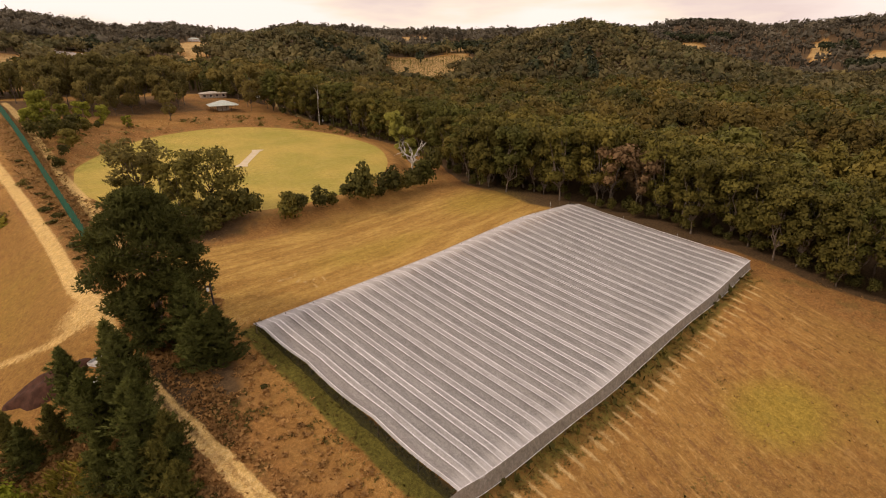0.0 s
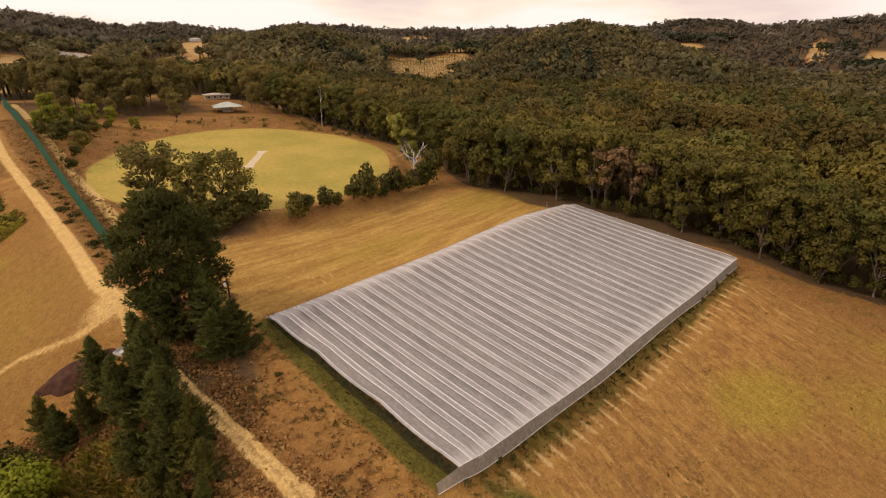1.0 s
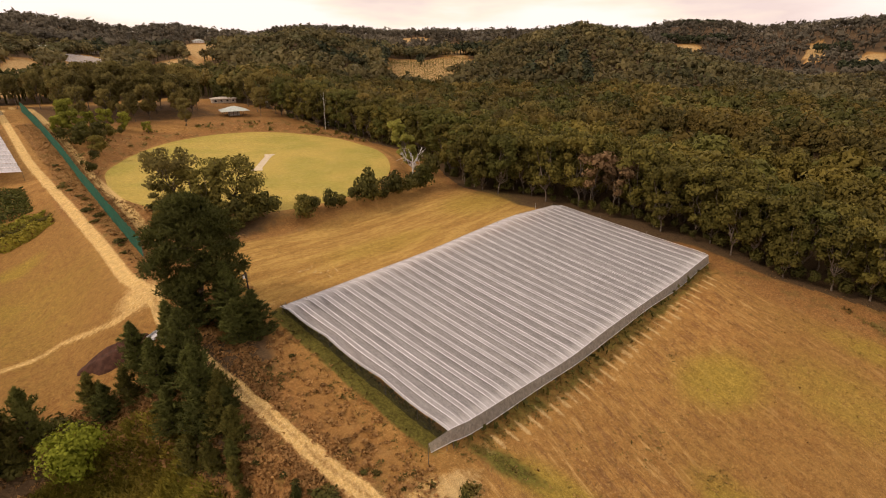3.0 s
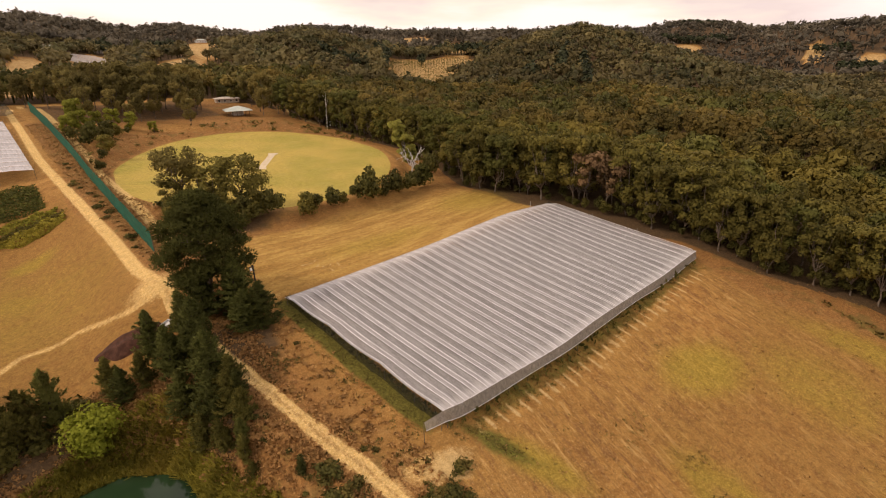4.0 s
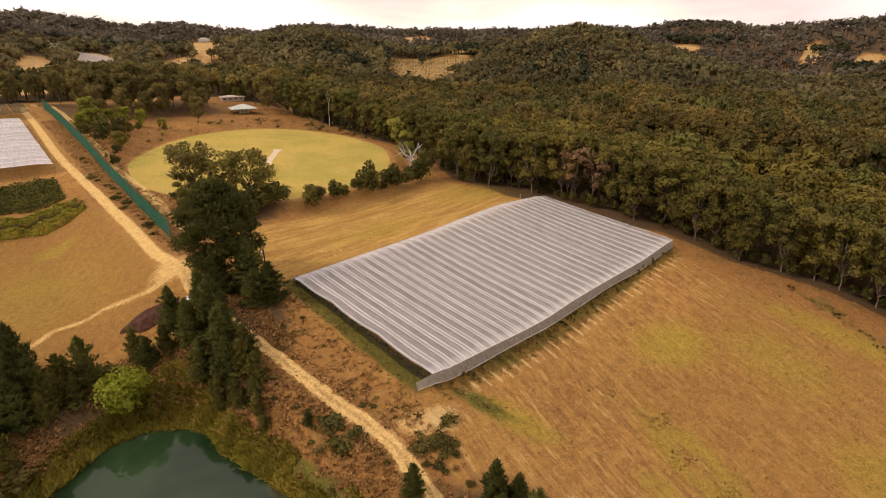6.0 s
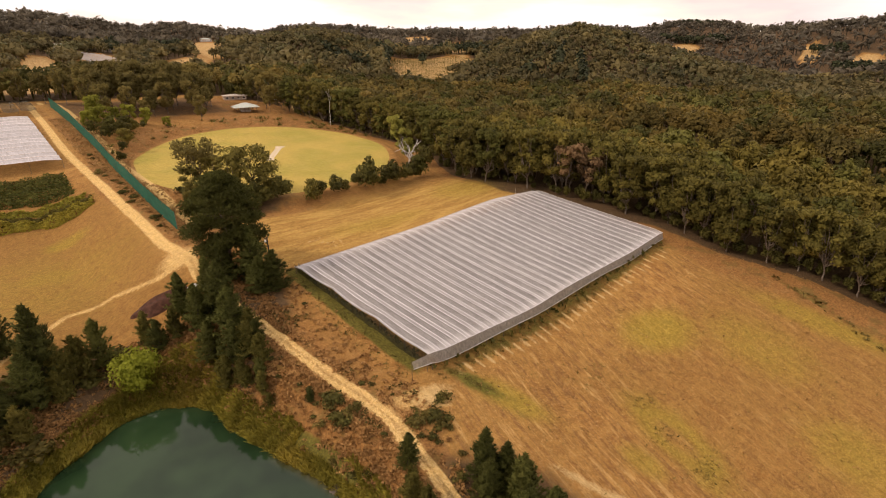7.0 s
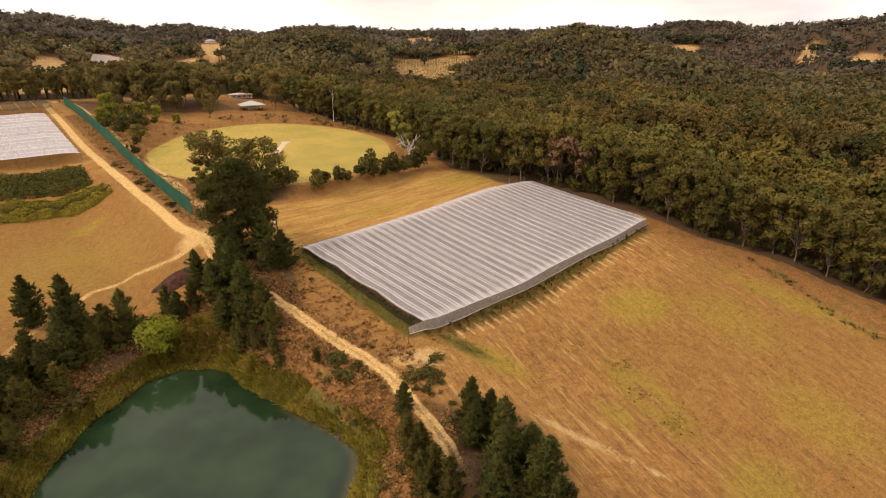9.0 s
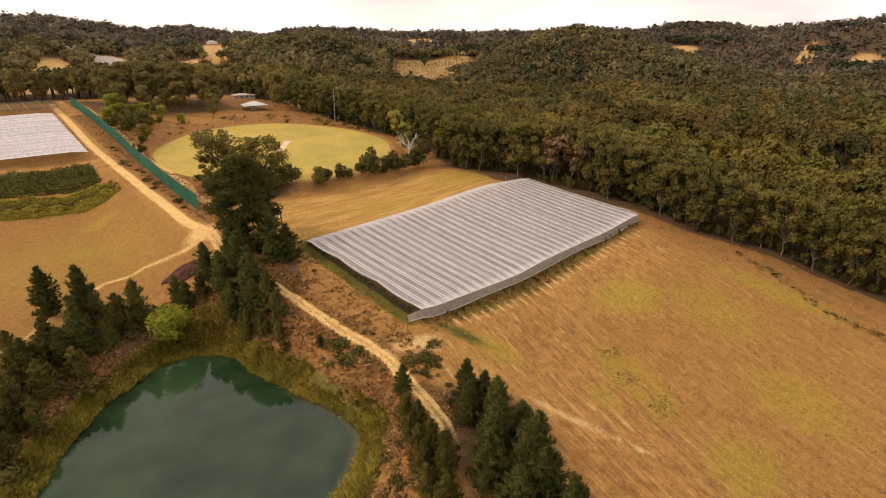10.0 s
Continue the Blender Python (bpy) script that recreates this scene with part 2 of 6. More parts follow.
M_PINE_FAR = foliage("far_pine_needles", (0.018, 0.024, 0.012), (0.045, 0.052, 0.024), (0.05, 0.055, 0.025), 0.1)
M_BRIGHT = foliage("willow_leaves", (0.13, 0.165, 0.018), (0.25, 0.275, 0.032), (0.29, 0.295, 0.036), 0.42)
M_WEED = foliage("weed_leaves", (0.085, 0.074, 0.020), (0.165, 0.128, 0.034), (0.20, 0.145, 0.042), 0.3)
M_SHRUB = foliage("shrub_leaves", (0.058, 0.056, 0.015), (0.115, 0.104, 0.026), (0.155, 0.126, 0.030), 0.3)
M_REED = foliage("reed_blades", (0.20, 0.180, 0.030), (0.35, 0.290, 0.048), (0.41, 0.300, 0.058), 0.45)
M_DRY = foliage("dry_weeds", (0.235, 0.120, 0.046), (0.37, 0.208, 0.078), (0.42, 0.255, 0.098), 0.3)
M_RUST = foliage("browned_leaves", (0.13, 0.080, 0.040), (0.21, 0.130, 0.064), (0.24, 0.145, 0.07), 0.25)
M_BARK = plain("bark", (0.085, 0.066, 0.048), (0.21, 0.165, 0.125), 2.0, 0.95, 0, 0.6)
M_BARK_DARK = plain("dark_bark", (0.035, 0.026, 0.02), (0.085, 0.062, 0.047), 2.0, 0.95, 0, 0.6)
M_DEAD = plain("bleached_wood", (0.50, 0.46, 0.41), (0.74, 0.70, 0.64), 2.0, 0.9, 0, 0.4)
M_POST = plain("treated_pine_post", (0.11, 0.088, 0.058), (0.20, 0.16, 0.105), 3.0, 0.9)
M_POLE = plain("weathered_pole", (0.03, 0.024, 0.02), (0.075, 0.06, 0.05), 3.0, 0.9)
M_STEEL = plain("galvanised_steel", (0.42, 0.42, 0.41), (0.58, 0.58, 0.57), 3.0, 0.45, 0.6, 0.05)
M_ROOF = plain("pale_metal_roof", (0.40, 0.45, 0.40), (0.50, 0.54, 0.48), 1.0, 0.5, 0.0, 0.05)
M_WALL = plain("painted_wall", (0.40, 0.35, 0.29), (0.52, 0.46, 0.39), 1.0, 0.85)
M_WHITE = plain("white_paint", (0.72, 0.71, 0.68), (0.82, 0.81, 0.79), 1.0, 0.6)
M_GLASS = plain("dark_glass", (0.02, 0.022, 0.025), (0.05, 0.052, 0.055), 1.0, 0.12, 0, 0.0, 0.5)
M_PITCH = plain("synthetic_pitch", (0.50, 0.41, 0.27), (0.62, 0.52, 0.37), 0.8, 0.9)
M_HEAP = plain("mulch_heap", (0.045, 0.018, 0.010), (0.090, 0.038, 0.023), 1.2, 0.98, 0, 0.9)
M_ROCK = plain("grey_rock", (0.06, 0.045, 0.036), (0.12, 0.095, 0.078), 1.5, 0.95, 0, 0.8)
M_TILE = plain("house_roof", (0.30, 0.26, 0.23), (0.42, 0.38, 0.34), 0.7, 0.8)

# ---------------------------------------------------------------- the lie of the land
def smooth(a, b, v):
    """0 below a, 1 above b, an even S between them."""
    t = np.clip((np.asarray(v, float) - a) / (b - a), 0, 1)
    return t * t * (3 - 2 * t)


def profile(v, knots):
    """A smooth curve through (place, height) knots, flat past its ends."""
    k, h = np.array(knots, float).T
    v = np.clip(np.asarray(v, float), k[0], k[-1])
    slope = np.diff(h) / np.diff(k)
    m = np.zeros(len(k))
    m[1:-1] = np.where(slope[:-1] * slope[1:] > 0, 2 * slope[:-1] * slope[1:] / (slope[:-1] + slope[1:] + 1e-9), 0)
    i = np.clip(np.searchsorted(k, v) - 1, 0, len(k) - 2)
    w = k[i + 1] - k[i]
    t = (v - k[i]) / w
    return (h[i] * (1 + 2 * t) * (1 - t) ** 2 + w * m[i] * t * (1 - t) ** 2
            + h[i + 1] * t * t * (3 - 2 * t) + w * m[i + 1] * t * t * (t - 1))


WATER = -6.5          # level of the dam
OVAL_Z = 10.0         # level of the sports ground
OVAL = (40.0, 144.0, 65.0, 47.0)   # its middle and half axes; the long one leans 17 degrees from y to x


def oval_distance(x, y):
    """Metres outside the oval's edge (below 0: inside), nearly."""
    cx, cy, a, b = OVAL
    u, v = 0.29 * (x - cx) + 0.957 * (y - cy), 0.957 * (x - cx) - 0.29 * (y - cy)
    r = np.hypot(u / a, v / b)
    return (r - 1) * 0.5 * (a + b)


def pond_distance(x, y):
    """Metres outside the water's edge (below 0: on the water)."""
    ang = np.degrees(np.arctan2(y - 4.0, x + 45.0))
    r = profile(ang, [(-180, 19), (-140, 22), (-100, 26), (-55, 28), (-38, 28.2), (-14, 23.0), (8, 20.0), (35, 20.8), (53, 26.6), (69, 27.4),
                      (81, 26), (98, 22.2), (135, 17.8), (156, 17.5), (180, 19)])
    return np.hypot(x + 45.0, y - 4.0) - r


def wobble(x, y, size, seed=0.0):
    """Cheap smooth unevenness between about -1 and 1."""
    x, y = np.asarray(x, float) / size + seed, np.asarray(y, float) / size - 2 * seed
    return (np.sin(x + 1.7 * np.sin(0.7 * y + seed)) + np.sin(1.3 * y + 1.1 * np.sin(0.9 * x))
            + 0.6 * np.sin(2.3 * x - 1.9 * y + seed)) / 2.6


def hills(x, y):
    """The wooded hills round the valley: a nearer ridge that comes down to the right, and the skyline behind."""
    dx, dy = x + 45.0, y + 50.0
    r, az = np.hypot(dx, dy), np.degrees(np.arctan2(dx, dy))
    crest = profile(az, [(-60, 80), (-10, 92), (5, 95), (11, 78), (13.8, 71), (17, 79), (21.8, 68), (24.3, 60), (29.1, 77), (38, 70), (46, 67), (52, 70),
                         (56.7, 76), (60.9, 71), (65.4, 83), (68, 85), (73, 72), (76.4, 81), (79.4, 89), (90, 95), (130, 80)])
    floor = profile(az, [(-60, 24), (5, 20), (18, 19), (26, 15), (34, 8), (42, 3), (60, 2), (130, -4)])
    near = profile(az, [(-60, 45), (5, 42), (14, 30), (20, 38), (24, 46), (29, 53), (34, 38), (38, 27), (46, 27), (50, 40), (53, 54), (57, 60), (60.5, 49), (63, 39),
                        (66, 30), (69, 20), (71, 13), (73, 4), (76, -5), (82, -8), (130, -4)])
    gap = profile(az, [(-60, 60), (5, 55), (14, 40), (20, 46), (24, 44), (29, 54), (34, 48), (40, 42), (46, 44), (50, 50), (57, 52), (63, 34), (66, 22), (70, 8), (75, 0), (80, 8), (130, 0)])
    z = floor + (near - floor) * smooth(440, 790, r) + (gap - near) * smooth(750, 1010, r) + (crest - gap) * smooth(960, 1500, r)
    z = z * (1 - 0.5 * smooth(1600, 4000, r))
    return z + wobble(x, y, 95.0) * 5 * smooth(500, 900, r) + wobble(x, y, 37.0, 4.0) * 3.0 * smooth(450, 700, r)


def ground_height(x, y):
    x, y = np.asarray(x, float), np.asarray(y, float)
    west = profile(y, [(-90, -9), (0, -5.5), (25, -4.2), (45, -1.5), (65, -0.8), (95, -1.2), (115, 0.0), (160, 10), (235, 18), (300, 21)])
    ridge = profile(y, [(-90, -9), (-45, -4.5), (-20, -2.0), (-8, -0.8), (9, 0.5), (20, 2.3), (45, 6.0), (60, 8.4), (92, 8.2), (141, 11), (185, 15), (235, 19), (300, 22)])
    middle = profile(y, [(-120, -22), (-60, -15), (-37, -11), (-15, -6.2), (-2, -3.0), (20, 1.9), (40, 4.8), (60, 5.8), (80, 6.6), (150, 9), (215, 12), (250, 14.5), (300, 17)])
    east = profile(y, [(-120, -14), (-60, -8.5), (-47, -6.2), (-31, -2.6), (-5, 1.0), (20, 3.8), (40, 5.6), (80, 6.4), (150, 8), (235, 13), (300, 16)])
    far = profile(y, [(-120, -16), (-30, -7), (30, -5), (100, 2), (200, 8), (300, 12)])
    knots = (-52.0, -14.0, 30.0, 92.0, 170.0)
    rows = (west, ridge, middle, east, far)
    z = rows[0] + 0 * x
    for k in range(4):
        t = np.clip((x - knots[k]) / (knots[k + 1] - knots[k]), 0, 1)
        t = smooth(0.35, 0.95, t) if k == 0 else smooth(0, 1, t) if k == 3 else t + 0.5 * (smooth(0, 1, t) - t)
        z = np.where(x > knots[k], rows[k] * (1 - t) + rows[k + 1] * t, z)
    # the sports ground, cut into the slope behind and banked up in front
    d = oval_distance(x, y)
    z = OVAL_Z + (z - OVAL_Z) * smooth(1.0, 9.0, d)
    # the dam
    p = pond_distance(x, y)
    shore = WATER + 0.35 * p
    z = np.where(p < 9, shore + (z - shore) * smooth(0.5, 9.0, p), z)
    z = np.where(p < 0, np.maximum(z, WATER - 2.5), z)
    # a low wooded rise beside the paddock, a creek gully behind it, and the rise beyond
    e = x - profile(y, [(-160, 104), (-34, 96), (0, 93), (34, 89), (75, 84), (110, 96), (225, 96)])
    z = (z + 7.0 * np.exp(-((e - 56) / 26.0) ** 2) * (1 - smooth(45, 110, y)) - 13 * np.exp(-((e - 100) / 19.0) ** 2) * (1 - smooth(50, 120, y))
         + 7 * np.exp(-((e - 150) / 28.0) ** 2) * (1 - smooth(120, 190, y)))
    r = np.hypot(x + 45, y + 50)
    t = smooth(230, 420, r)
    return z * (1 - t) + hills(x, y) * t + 0.10 * wobble(x, y, 3.1, 1.0) * smooth(3, 9, d) + 0.22 * wobble(x, y, 9.0, 2.0) * smooth(3, 12, d)

# ---------------------------------------------------------------- mesh helpers
def unit(v):
    return v / (np.linalg.norm(v, axis=-1, keepdims=True) + 1e-9)


def quick_mesh(name, verts, faces, material, tone=None, smooth_shade=False, normals=None):
    """A mesh from arrays: verts (n, 3), faces (m, 3 or 4) or a list of such arrays; normals round off a crown of leaves."""
    me = bpy.data.meshes.new(name)
    verts = np.asarray(verts, np.float32)
    groups = faces if isinstance(faces, list) else [faces]
    groups = [np.asarray(g, np.int32) for g in groups if len(g)]
    loops = np.concatenate([g.ravel() for g in groups])
    sizes = np.concatenate([np.full(len(g), g.shape[1], np.int32) for g in groups])
    me.vertices.add(len(verts))
    me.vertices.foreach_set("co", verts.ravel())
    me.loops.add(len(loops))
    me.loops.foreach_set("vertex_index", loops)
    me.polygons.add(len(sizes))
    me.polygons.foreach_set("loop_start", np.concatenate([[0], np.cumsum(sizes)[:-1]]).astype(np.int32))
    me.polygons.foreach_set("loop_total", sizes)
    if smooth_shade:
        me.polygons.foreach_set("use_smooth", np.ones(len(sizes), bool))
    if tone is not None:
        a = me.attributes.new("tone", "FLOAT", "POINT")
        a.data.foreach_set("value", np.asarray(tone, np.float32))
    if normals is not None:
        a = me.attributes.new("custom_normal", "FLOAT_VECTOR", "POINT")
        a.data.foreach_set("vector", unit(np.asarray(normals, float)).astype(np.float32).ravel())
    me.materials.append(material)
    me.update(calc_edges=True)
    return me


def part(name, mesh, parent, label=""):
    """A mesh, or a bmesh with its material, as one part under a thing."""
    ob = new(name, mesh)
    ob.parent = parent
    return tagged(ob, label)


def bm_mesh(name, bm, material, smooth_shade=False):
    me = bpy.data.meshes.new(name)
    bm.to_mesh(me)
    bm.free()
    me.materials.append(material)
    for f in me.polygons:
        f.use_smooth = smooth_shade
    return me


def thing(name, x, y, z, label, category, group="", kind="", turn=0.0):
    ob = new(name)
    ob.empty_display_size = 0.2
    ob.matrix_world = pose(x, y, z, 0, 0, turn)
    return tagged(ob, label, category, group, kind)


def box_mesh(name, size, material, at=(0, 0, 0), bevel=0.0):
    bm = bmesh.new()
    bmesh.ops.create_cube(bm, size=1.0, matrix=Matrix.Translation(at) @ Matrix.Diagonal((*size, 1)))
    if bevel:
        bmesh.ops.bevel(bm, geom=bm.edges[:], offset=bevel, segments=1, affect="EDGES")
    return bm_mesh(name, bm, material)


def tube(points, radii, sides=6):
    """Verts and quads of a tapered tube along a line of points."""
    points, radii = np.asarray(points, float), np.asarray(radii, float)
    d = np.gradient(points, axis=0)
    d /= np.linalg.norm(d, axis=1, keepdims=True) + 1e-9
    ref = np.where(np.abs(d[:, 2:]) < 0.9, [[0, 0, 1.0]], [[1.0, 0, 0]])
    a = np.cross(d, ref)
    a /= np.linalg.norm(a, axis=1, keepdims=True) + 1e-9
    b = np.cross(d, a)
    ang = np.arange(sides) * 2 * np.pi / sides
    ring = points[:, None] + radii[:, None, None] * (np.cos(ang)[None, :, None] * a[:, None] + np.sin(ang)[None, :, None] * b[:, None])
    n = len(points)
    i, j = np.meshgrid(np.arange(n - 1), np.arange(sides), indexing="ij")
    k = (j + 1) % sides
    quads = np.stack([i * sides + j, i * sides + k, (i + 1) * sides + k, (i + 1) * sides + j], -1).reshape(-1, 4)
    return ring.reshape(-1, 3), quads


def joined(pieces):
    """Several (verts, faces) as one."""
    verts, faces, n = [], [], 0
    for v, f in pieces:
        verts.append(v)
        faces.append(np.asarray(f) + n)
        n += len(v)
    return np.concatenate(verts), np.concatenate(faces)


def near_line(x, y, line):
    """Metres to a line of points."""
    best = np.full(np.shape(x), 1e9)
    for (ax, ay), (bx, by) in zip(line, line[1:]):
        l2 = (bx - ax) ** 2 + (by - ay) ** 2
        t = np.clip(((x - ax) * (bx - ax) + (y - ay) * (by - ay)) / l2, 0, 1)
        best = np.minimum(best, np.hypot(x - ax - t * (bx - ax), y - ay - t * (by - ay)))
    return best


def blob(x, y, cx, cy, rx, ry, turn=0.0):
    """1 in the middle of an ellipse, 0.5 at its edge, 0 well outside."""
    c, s = math.cos(radians(turn)), math.sin(radians(turn))
    u, v = ((x - cx) * c + (y - cy) * s) / rx, (-(x - cx) * s + (y - cy) * c) / ry
    return 1 / (1 + (u * u + v * v) ** 2)


# ---------------------------------------------------------------- the plan
FARM_TRACK = [(-75, -130), (-46, -80), (-30, -52), (-24, -42), (-18, -31), (-14.3, -22.6), (-13.1, -15), (-12.0, -5.5), (-12.3, 1.5), (-13.4, 6.5), (-14.8, 16), (-15.8, 22), (-16.8, 27.5),
              (-18.4, 38), (-19.4, 50), (-18.6, 58)]
UP_TRACK = [(-18.6, 58), (-20, 70), (-19.6, 90), (-19.6, 107), (-20.3, 133), (-22.2, 178), (-21.4, 230), (-20.5, 280), (-12, 300), (40, 300)]
SIDE_TRACK = [(-19, 57), (-25, 57.5), (-33, 65), (-42, 64), (-52, 55), (-60, 45.5), (-75, 30)]
NET_TRACK = [(-18, 52), (-11, 43), (-6, 45), (-3, 44)]


OLD_FENCE = [(80, -76), (81.2, -61), (82.3, -47.3), (86.1, -39.8), (90, -27)]     # weedy line along the paddock's far side


def wood_edge(y):
    """How far east the paddocks go before the trees begin."""
    return profile(y, [(-160, 104), (-60, 99), (-34, 96), (-11, 92), (0, 93), (19, 92), (34, 89), (55, 85), (75, 80), (92, 86), (110, 96), (150, 101), (190, 100), (225, 94)])


def north_edge(x):
    """How far north the open land goes before the trees begin."""
    return profile(x, [(-300, 330), (-60, 312), (-25, 312), (-6, 312), (60, 316), (84, 300), (100, 252), (112, 228)])


# clearings in the hills: bearing from the south-west, its half width, distance, half depth
CLEARINGS = [(40.0, 1.9, 1175, 110), (29.2, 0.9, 1215, 110), (19.5, 1.8, 900, 235), (16.6, 2.5, 640, 100), (20.2, 2.0, 565, 60), (6.0, 1.7, 610, 95),
             (10.6, 2.0, 690, 150), (44.3, 1.3, 930, 190), (49.1, 0.9, 1110, 130), (66.5, 1.5, 1180, 60), (76.6, 0.9, 1190, 85), (80.9, 1.6, 1090, 65), (7.7, 0.8, 815, 70), (5.0, 3.6, 480, 62), (13.6, 3.0, 520, 22)]


def clearing(x, y):
    dx, dy = x + 45.0, y + 50.0
    r, az = np.hypot(dx, dy), np.degrees(np.arctan2(dx, dy))
    open_land = np.zeros(np.shape(r))
    for a, wa, d, wd in CLEARINGS:
        u = np.hypot((az - a) / wa, (r - d) / wd) + 0.22 * wobble(x, y, 26.0, a)
        open_land = np.maximum(open_land, 1 - smooth(0.85, 1.1, u))
    near_side = profile(az, [(36.4, 575), (38.5, 540), (40.8, 525), (43.5, 590), (46.8, 680)])
    vines = smooth(36.7, 37.1, az) * (1 - smooth(46.3, 46.9, az)) * smooth(-8, 8, r - near_side) * (1 - smooth(795, 812, r))
    return np.maximum(open_land, vines)


def in_wood(x, y):
    r = np.hypot(x + 45, y + 50)
    w = ((x > wood_edge(y)) & (y < 240)) | (y > north_edge(x)) | (r > 420)
    drive = near_line(x, y, [(100, 205), (101, 232), (112, 262), (140, 325)]) < 7
    lawn = np.hypot((x - 74) / 24, (y - 262) / 16) < 1
    e = x - profile(y, [(-160, 104), (-34, 96), (0, 93), (34, 89), (75, 84), (110, 96), (225, 96)])
    creek = np.abs(e - 101 - 3 * wobble(x, y, 14.0)) < 11 * (1 - smooth(15, 66, y))
    return w & ~drive & ~lawn & ~creek & (clearing(x, y) < 0.5)


# ---------------------------------------------------------------- ground
def grid_lines(lo, hi, step, reach):
    """Close lines in the middle, wider ones outward; up to the far hills never wider than 26 m."""
    core = np.arange(lo, hi + step, step)
    out, back, d = [0.0], [0.0], step
    while out[-1] < reach:
        d = min(d * 1.14, 26.0) if out[-1] < 1500 else d * 1.35
        out.append(out[-1] + d)
    d = step
    while back[-1] < reach:
        d *= 1.32
        back.append(back[-1] + d)
    return np.concatenate([lo - np.array(back[:0:-1]), core, core[-1] + np.array(out[1:])])


gx, gy = np.unique(np.concatenate([grid_lines(-72, 104, 0.86, 4200), np.arange(-21.8, -10, 0.39)]).round(2)), grid_lines(-72, 205, 0.86, 4200)
GX, GY = np.meshgrid(gx, gy, indexing="ij")
X, Y = GX.ravel(), GY.ravel()
Z = ground_height(X, Y)
a, b = len(gx), len(gy)
i, j = np.meshgrid(np.arange(a - 1), np.arange(b - 1), indexing="ij")
quads = np.stack([i * b + j, (i + 1) * b + j, (i + 1) * b + j + 1, i * b + j + 1], -1).reshape(-1, 4)
ground_mesh = quick_mesh("ground", np.stack([X, Y, Z], -1), quads, M_GROUND, smooth_shade=True)


def zone(name, values):
    at = ground_mesh.attributes.new(name, "FLOAT", "POINT")
    at.data.foreach_set("value", np.clip(values, 0, 1).astype(np.float32))


def ruts(line, half, reach):
    d = near_line(X, Y, line) + 0.25 * wobble(X, Y, 2.1, 3.0)
    return np.maximum(0.92 * (1 - smooth(0.15, 0.75, np.abs(d - half))), 0.52 * (1 - smooth(half, reach, d)))


def ring(x, y, cx, cy, rx, ry, turn):
    """A hollow patch: weeds round a bare middle."""
    inner = blob(x, y, cx, cy, rx * 0.55, ry * 0.55, turn)
    return blob(x, y, cx, cy, rx, ry, turn) * (1 - 0.75 * inner)


def band(v, lo, hi, soft):
    return smooth(lo - soft, lo + soft, v) * (1 - smooth(hi - soft, hi + soft, v))


oval_d, pond_d = oval_distance(X, Y), pond_distance(X, Y)
woods = in_wood(X, Y)
broad = (0.52 + 0.14 * wobble(X, Y, 1.3, 8.0)) * (1 - smooth(0.8, 2.9, near_line(X, Y, FARM_TRACK))) * band(Y, -14, 14, 5)
sand = np.maximum.reduce([broad * 1.0, ruts(FARM_TRACK, 0.75, 1.3) * (0.30 + 0.70 * smooth(-27, -20, Y)), 1 - smooth(0.5, 2.0, near_line(X, Y, UP_TRACK)), 0.66 * (1 - smooth(0.2, 1.5, near_line(X, Y, SIDE_TRACK))),
                          0.95 * (1 - smooth(0.7, 1.9, near_line(X, Y, [(-10.6, 80), (-9.6, 101), (-8.9, 140), (-8.6, 176), (-8.2, 225), (-8, 290)]))), 0.55 * ruts(NET_TRACK, 0.8, 1.6), 0.7 * blob(X, Y, -20, 60, 4.5, 5), 0.62 * blob(X, Y, -5.5, -4, 5.5, 3.0, -30),
                          0.9 * (1 - smooth(1.0, 4.0, near_line(X, Y, [(100, 205), (101, 232), (112, 262), (140, 325)])))])
sand = sand * (1 - 0.25 * band(Y, 27, 50, 4))
zone("sand", sand)
side = band(X, -17, -4.5, 2.5) * band(Y, -14, 62, 6) * (1 - 0.35 * smooth(-13, -9, X))
bank = band(pond_d, 3, 14, 2) * smooth(-60, -25, X + 0.6 * Y)
oval_bank = band(oval_d, 1.0, 16, 1.5) * np.maximum(smooth(150, 175, Y), 1 - smooth(-4, 10, X))
fence_side = band(X, -19, -6, 1.5) * band(Y, 62, 240, 6)
edge_strip = band(X - wood_edge(Y), -13 - 5 * (1 - smooth(-60, -38, Y)) + 8 * smooth(-20, 20, Y), 6, 4) * (1 - smooth(215, 240, Y))
zone("earth", np.maximum.reduce([0.72 * side, 1.0 * bank, 0.85 * oval_bank, 0.8 * fence_side, 0.72 * edge_strip, 0.66 * band(Y, 203, 296, 8) * band(X, -12, 100, 6),
                                 0.62 * blob(X, Y, 12, 76, 40, 4)]) * (1 - 0.6 * blob(X, Y, 36, 221, 22, 7, -8)))
# the dark litter also paints tree shade by the dam and the wood's edge
pines = np.maximum.reduce([blob(X, Y, -14, 36, 6, 8), blob(X, Y, -21, 31, 6, 10), blob(X, Y, -49, 40, 11, 9), 1.2 * blob(X, Y, -62, 24, 11, 16), blob(X, Y, -24, 26, 5, 9), blob(X, Y, -10, -27, 9, 10)])
creek_e = X - profile(Y, [(-160, 104), (-34, 96), (0, 93), (34, 89), (75, 84), (110, 96), (225, 96)])
